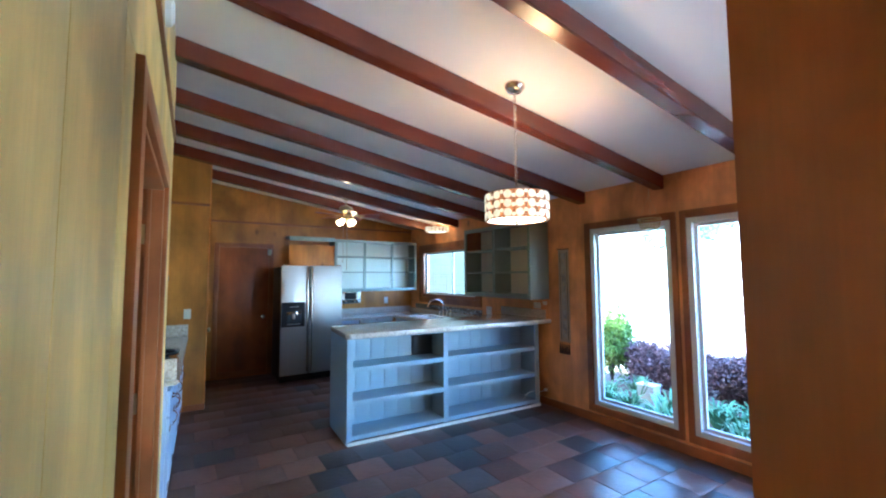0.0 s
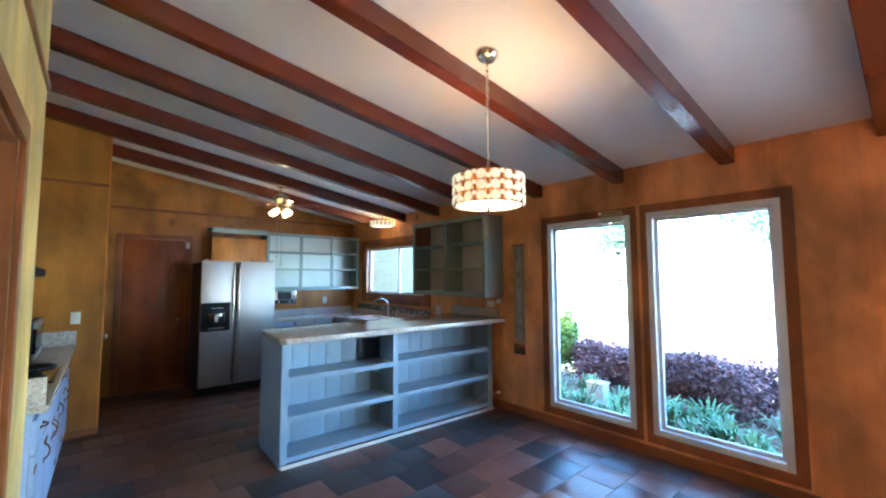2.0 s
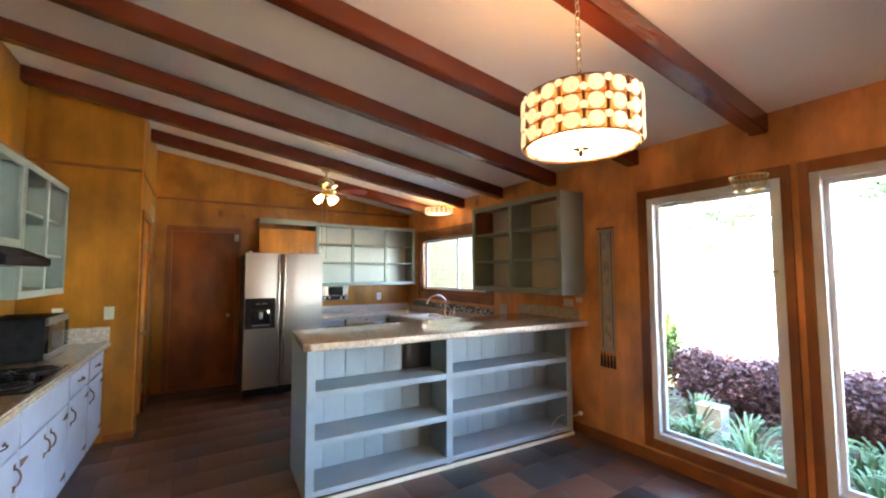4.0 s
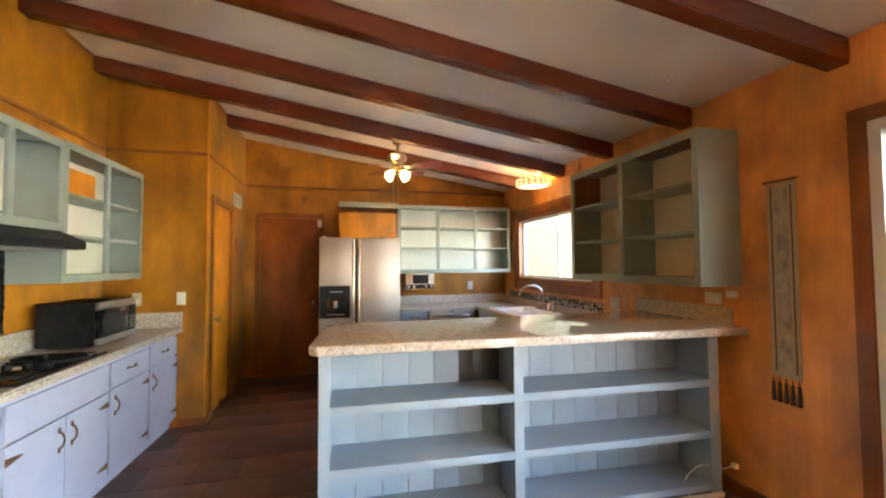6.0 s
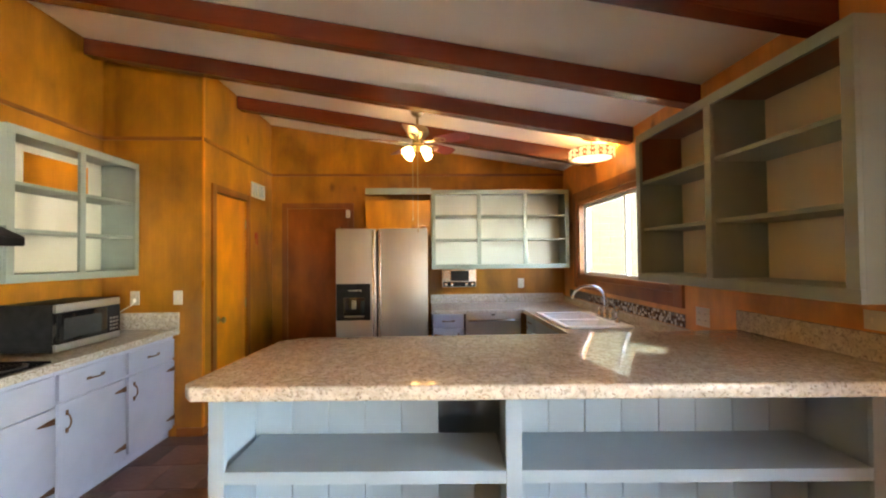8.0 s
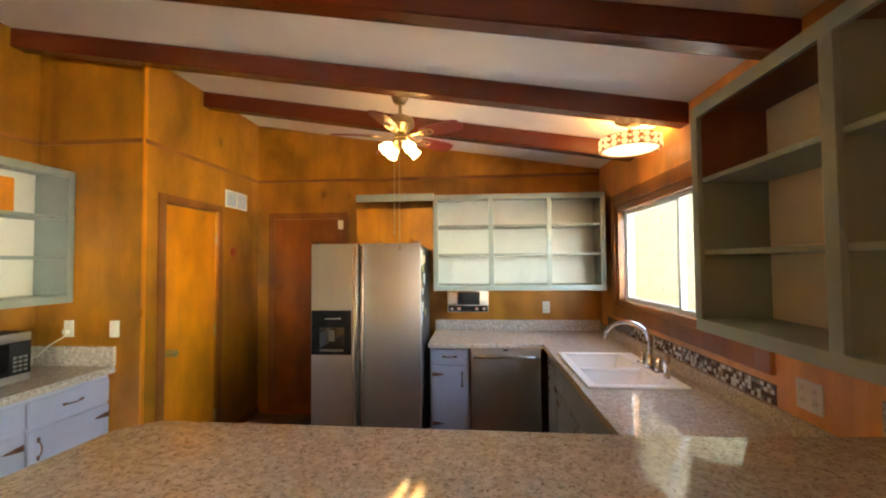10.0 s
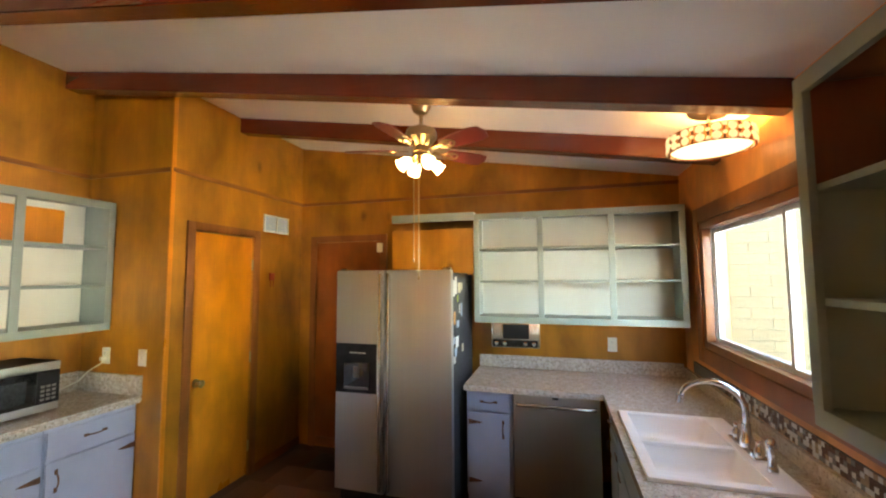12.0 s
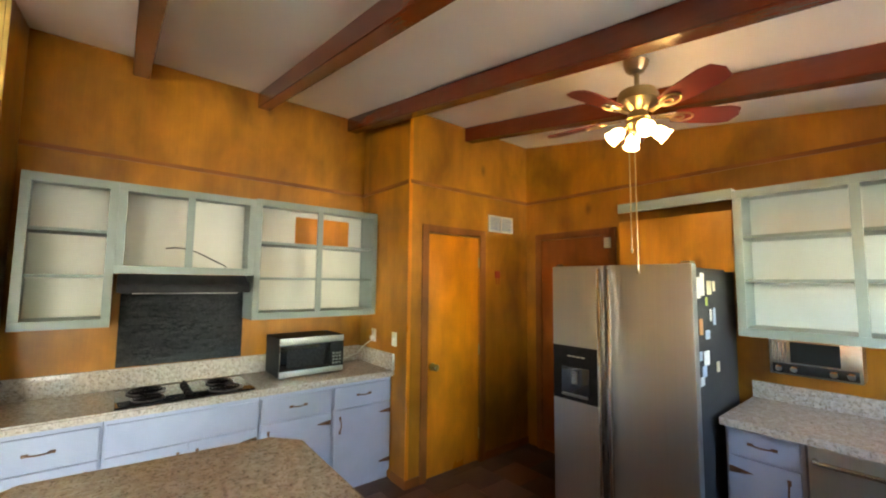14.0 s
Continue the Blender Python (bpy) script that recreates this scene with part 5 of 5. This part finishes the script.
brick_mesh = bpy.data.meshes.new("brick")
bm.to_mesh(brick_mesh)
bm.free()
brick_mesh.materials.append(BRICK)
for i in range(8, 32):
    for j in range(10):
        bx = new("brick", brick_mesh)
        bx.parent = wall_core
        bx.location = (4.48 + 0.3 * j - (0.15 if i % 2 else 0) * (j > 0), 8.05, -0.2 + 0.09 * i)

# far trees
def tree(x, y, h, seed):
    rng = random.Random(seed)
    t = thing("tree", (x, y, -0.2), "leafy green tree across the paving", "tree", "far trees")
    bm = bmesh.new()
    top = Vector((x + rng.uniform(-0.3, 0.3), y + rng.uniform(-0.3, 0.3), h * 0.6))
    lathe(bm, [(0.22, 0), (0.16, h * 0.25), (0.11, h * 0.6)], (x, y, -0.2), 10)
    centers = []
    for k in range(11):
        a = rng.uniform(0, 6.28)
        e = Vector((x + math.cos(a) * h * rng.uniform(0.1, 0.33), y + math.sin(a) * h * rng.uniform(0.1, 0.33), h * rng.uniform(0.5, 0.95)))
        tube(bm, [(x, y, h * rng.uniform(0.25, 0.5)), tuple((Vector((x, y, h * 0.5)) + e) / 2 + Vector((0, 0, 0.2))), tuple(e)], 0.05, 6)
        centers.append((e.x, e.y, e.z, h * 0.15, h * 0.15, h * 0.11))
    part("trunk", bm, BARK, t)
    leaf_mass("crown", t, centers, 5000, 0.3, GREEN, seed)


tree(26, 13, 7.5, 21)
tree(30, 5.5, 7.0, 22)
tree(34, -3, 8.5, 23)

# ---- wall hanging ----
CLOTH = mat("beige woven cloth", (0.40, 0.33, 0.24), 0.9, color2=(0.46, 0.38, 0.28), scale=(60, 60, 60), bump=0.4, bump_scale=300)
CLOTH_PALE = mat("pale embroidered cloth", (0.52, 0.48, 0.39), 0.9, color2=(0.20, 0.20, 0.19), scale=(35, 22, 14), bump=0.4, bump_scale=200, detail=6)
TASSEL = mat("dark tassel thread", (0.04, 0.03, 0.025), 0.9, color2=(0.07, 0.05, 0.04), scale=(10, 10, 120), bump=0.5, bump_scale=200)
HY0, HY1, HZ0, HZ1 = 3.79, 3.94, 0.79, 1.875
wh = thing("wall_hanging", (RIGHT, 3.865, HZ0), "narrow beige woven wall hanging with dark tassels", "wall hanging")
boxes("cloth", [(RIGHT - 0.006, RIGHT - 0.001, HY0, HY1, HZ0, HZ1)], CLOTH, wh, 0.001)
boxes("border", [(RIGHT - 0.0085, RIGHT - 0.006, HY0 + 0.02, HY0 + 0.026, HZ0 + 0.03, HZ1 - 0.03), (RIGHT - 0.0085, RIGHT - 0.006, HY1 - 0.026, HY1 - 0.02, HZ0 + 0.03, HZ1 - 0.03)], TASSEL, wh, 0.0005)
boxes("panel", [(RIGHT - 0.0085, RIGHT - 0.006, HY0 + 0.042, HY1 - 0.042, HZ0 + 0.05, HZ1 - 0.05)], CLOTH_PALE, wh, 0.0005, "embroidered centre panel")
for k in range(7):
    z = HZ0 + 0.12 + 0.138 * k
    bm = bmesh.new()
    lathe(bm, [(0, 0.0), (0.022, 0.0), (0.02, 0.003), (0, 0.004)], m=Matrix.Translation((RIGHT - 0.0085, 3.865, z)) @ pose(0, 0, 0, 0, -90, 0), steps=8)
    part("motif", bm, CLOTH, wh)
for k in range(5):
    y = HY0 + 0.012 + 0.0328 * k
    bm = bmesh.new()
    lathe(bm, [(0, 0), (0.012, 0.0), (0.010, 0.06), (0.007, 0.09), (0.009, 0.1), (0.003, 0.11), (0.002, 0.135), (0, 0.135)], (RIGHT - 0.013, y, HZ0 - 0.135), 8)
    part("tassel", bm, TASSEL, wh)
bm = bmesh.new()
rod(bm, (RIGHT - 0.012, HY0 - 0.01, HZ1), (RIGHT - 0.012, HY1 + 0.01, HZ1), 0.008)
part("dowel", bm, TRIM_Y, wh)

# ---- hanging wire basket in front of the window ----
WIRE = mat("gold wire", (0.40, 0.33, 0.15), 0.35, 0.9, color2=(0.5, 0.42, 0.2), scale=(30, 30, 30))
BX, BY = 4.21, 2.71
hb = thing("hanging_basket", (BX, BY, 2.26), "three-tiered gold wire basket hanging before the window", "basket")
TIERS = ((2.08, 0.098, 0.085), (1.82, 0.108, 0.10), (1.485, 0.118, 0.045))
for z, r0, deep in TIERS:
    bm = bmesh.new()
    for rr, dz, thick in ((r0, 0.0, 0.005), (r0 * 0.9, -deep * 0.5, 0.0022), (r0 * 0.74, -deep, 0.0035)):
        tube(bm, [(BX + rr * math.cos(2 * math.pi * k / 28), BY + rr * math.sin(2 * math.pi * k / 28), z + dz) for k in range(29)], thick, 5)
    for k in range(20):
        a = 2 * math.pi * k / 20
        tube(bm, [(BX + r0 * q * math.cos(a), BY + r0 * q * math.sin(a), z - deep * h_) for q, h_ in ((1, 0), (0.9, 0.5), (0.74, 1.0), (0.05, 1.04))], 0.002, 4)
    part("tier", bm, WIRE, hb)
bm = bmesh.new()
for k in range(3):
    a = 2 * math.pi * k / 3 + 0.4
    ca, sa_ = math.cos(a), math.sin(a)
    rod(bm, (BX + 0.098 * ca, BY + 0.098 * sa_, 2.08), (BX, BY, 2.30), 0.0011, 5)
    rod(bm, (BX + 0.108 * ca, BY + 0.108 * sa_, 1.82), (BX + 0.073 * ca, BY + 0.073 * sa_, 1.995), 0.0011, 5)
    rod(bm, (BX + 0.118 * ca, BY + 0.118 * sa_, 1.485), (BX + 0.08 * ca, BY + 0.08 * sa_, 1.72), 0.0011, 5)
rod(bm, (BX, BY, 2.30), (BX, BY, 2.365), 0.003, 6)
part("hanger", bm, WIRE, hb)

# ---- cable at the peninsula's end ----
cb = thing("telephone_cable", (4.2, 4.2, 0), "loose white cable hanging from the shelf end", "cable")
bm = bmesh.new()
tube(bm, [(RIGHT - 0.01, 4.19, 0.175), (4.28, 4.20, 0.155), (4.20, 4.26, 0.165), (4.15, 4.272, 0.15), (4.09, 4.272, 0.115), (4.05, 4.268, 0.075), (4.07, 4.26, 0.045), (4.08, 4.255, 0.02), (4.06, 4.245, 0.006)], 0.004)
part("cord", bm, WHITE_BOX, cb)
bm = bmesh.new()
box(bm, RIGHT - 0.03, RIGHT - 0.001, 4.165, 4.195, 0.16, 0.19, bevel=0.004)
part("jack", bm, WHITE_BOX, cb)

# ---- fridge magnets ----
PAPERS = [mat("paper white", (0.75, 0.75, 0.72), 0.7), mat("paper cream", (0.68, 0.62, 0.42), 0.7), mat("paper blue", (0.45, 0.55, 0.68), 0.7), mat("paper orange", (0.6, 0.3, 0.12), 0.7), mat("paper lime", (0.45, 0.55, 0.12), 0.7)]
NOTES = [(6.97, 1.60, 0.05, 0.12, 0), (7.03, 1.62, 0.06, 0.13, 0), (7.14, 1.60, 0.07, 0.08, 1), (7.22, 1.61, 0.04, 0.06, 1), (7.09, 1.52, 0.03, 0.05, 4), (7.15, 1.44, 0.03, 0.07, 0), (7.21, 1.43, 0.04, 0.10, 2),
         (6.99, 1.38, 0.05, 0.09, 3), (7.09, 1.33, 0.07, 0.05, 2), (6.97, 1.22, 0.05, 0.05, 2), (7.06, 1.20, 0.08, 0.08, 0), (7.02, 1.13, 0.06, 0.06, 2), (6.98, 1.08, 0.06, 0.05, 0), (7.24, 1.13, 0.05, 0.06, 1)]
for y, z, w_, h_, c in NOTES:
    bm = bmesh.new()
    box(bm, 2.6552, 2.659, y - w_ / 2, y + w_ / 2, z - h_ / 2, z + h_ / 2, bevel=0.0012, m=None)
    tagged(new("fridge_magnet", mesh_of(bm, "fridge_magnet", PAPERS[c])), "small flat magnet on the refrigerator's black side", "magnet", "fridge magnets")

# small hook by the picture window
hk = thing("wall_hook", (RIGHT, 1.42, 2.08), "small brass hook beside the window", "hook")
bm = bmesh.new()
tube(bm, [(RIGHT, 1.42, 2.09), (RIGHT - 0.02, 1.42, 2.09), (RIGHT - 0.028, 1.42, 2.08), (RIGHT - 0.02, 1.42, 2.07)], 0.003)
part("hook", bm, BRASS, hk)

# white hook in the ceiling over the bar
ch_ = thing("ceiling_hook", (3.92, 4.17, ceil_z(3.92)), "small white screw hook in the plaster ceiling", "hook")
bm = bmesh.new()
lathe(bm, [(0, -0.006), (0.012, -0.005), (0.014, 0.002), (0, 0.002)], (3.92, 4.17, ceil_z(3.92)), 14)
part("base", bm, PLATE, ch_)
bm = bmesh.new()
zh = ceil_z(3.92)
tube(bm, [(3.92, 4.17, zh - 0.004), (3.92, 4.17, zh - 0.022)] + [(3.92 + 0.013 * math.sin(0.5 * k), 4.17, zh - 0.035 + 0.013 * math.cos(0.5 * k)) for k in range(10)], 0.0028, 6)
part("hook", bm, PLATE, ch_)

# ---- alarm on the entry wall ----
sa = thing("smoke_alarm", (ENTRY, 2.69, 2.70), "round white smoke alarm high on the wall", "smoke alarm")
bm = bmesh.new()
lathe(bm, [(0, 0.035), (0.04, 0.034), (0.062, 0.022), (0.066, 0.0), (0, 0.0)], m=Matrix.Translation((ENTRY, 2.69, 2.74)) @ pose(0, 0, 0, 0, 90, 0))
part("housing", bm, PLATE, sa)

# ---- planks on the entry wall ----
entry = bpy.data.objects["wall_entry"]
rng = random.Random(5)
y = -3.5
while y < ENTRY_END - 0.01:
    w_ = min(rng.choice((0.3, 0.42, 0.6)), ENTRY_END - y)
    bm = bmesh.new()
    z0 = 2.117 if y + w_ > DOOR_E[0] - 0.085 and y < DOOR_E[1] + 0.085 else 0.0
    a, b = y, y + w_
    pieces = [(a, b, z0)]
    if z0 and a < DOOR_E[0] - 0.085:
        pieces.append((a, DOOR_E[0] - 0.086, 0.0))
        pieces[0] = (a, b, z0)
    if z0 and b > DOOR_E[1] + 0.085:
        pieces.append((DOOR_E[1] + 0.086, b, 0.0))
    for k, (p0, p1, zz) in enumerate(pieces):
        box(bm, ENTRY - 0.011, ENTRY, p0 + 0.0012, p1 - 0.0012, zz, 2.116 if k else 3.1, bevel=0.0025 if p1 - p0 > 0.01 else 0)
    part("plank", bm, PLANK_WOOD, entry)
    y += w_

# ---- mosaic strip under the kitchen window ----
strip = structure("mosaic_strip", [(RIGHT - 0.006, RIGHT - 0.0005, 5.45, 7.55, COUNTER + 0.078, COUNTER + 0.164)], GROUT, "glass mosaic strip under the window", "backsplash")
GLASS_TILES = [mat("white mosaic", (0.62, 0.62, 0.60), 0.15), mat("brown mosaic", (0.10, 0.06, 0.04), 0.12), mat("grey mosaic", (0.20, 0.20, 0.20), 0.12), mat("tan mosaic", (0.33, 0.25, 0.17), 0.15)]
meshes = []
for m_ in GLASS_TILES:
    bm = bmesh.new()
    box(bm, -0.004, 0.0, 0.001, 0.0196, 0.001, 0.0196, bevel=0.001)
    meshes.append(mesh_of(bm, "mosaic_tile", m_))
rng = random.Random(9)
rest = bmesh.new()
for j in range(103):
    for i in range(4):
        yy, zz = 5.452 + 0.0204 * j, COUNTER + 0.080 + 0.0206 * i
        if j < 75:
            t_ = new("mosaic_tile", rng.choices(meshes, (0.28, 0.4, 0.2, 0.12))[0])
            t_.parent = strip
            t_.location = (RIGHT - 0.006, yy, zz)
        else:
            box(rest, RIGHT - 0.010, RIGHT - 0.006, yy + 0.001, yy + 0.0196, zz + 0.001, zz + 0.0196)
tagged(part("far_tiles", rest, GLASS_TILES[2], strip, smooth=0), kind="stuff")

# ---- floor tiles ----
S, J = 0.305, 0.004
bm = bmesh.new()
box(bm, J / 2, S - J / 2, J / 2, S - J / 2, -0.006, 0.0, bevel=0.002)
tile_meshes = [mesh_of(bm, "floor_tile", TILE)]
for m_ in (TILE_BLUE, TILE_RUST):
    tile_meshes.append(tile_meshes[0].copy())
    tile_meshes[-1].materials[0] = m_
rng = random.Random(3)
far = bmesh.new()
count = 0
for i in range(-12, 26):
    for j in range(-4, 16):
        x, y = 0.55 + S * j + (S / 2 if i % 2 else 0), S * i
        if x < -0.9 or x > RIGHT - 0.1 or y > BACK - S * 0.4:
            continue
        inside = 0.5 < x < 4.2 and 1.0 < y < 7.6 and not (2.0 < x < 3.9 and 4.3 < y < 4.6) and not (3.7 < x and y > 4.9) and not (y > 6.9 and x > 1.75) and not (x < 0.8 and y > 6.2)
        if inside and count < 298:
            # more brown and rust tiles on the kitchen side: warm light put into the mix
            t_ = new("floor_tile", rng.choices(tile_meshes, (0.5, 0.12, 0.38) if y > 3.6 and x < 2.4 else (0.42, 0.4, 0.18))[0])
            t_.parent = floor
            t_.location = (x, y, 0)
            count += 1
        elif not inside:
            box(far, x + J / 2, min(x + S - J / 2, RIGHT), y + J / 2, min(y + S - J / 2, BACK), -0.006, 0.0)
tagged(part("far_floor_tiles", far, TILE, floor, smooth=0), kind="stuff")
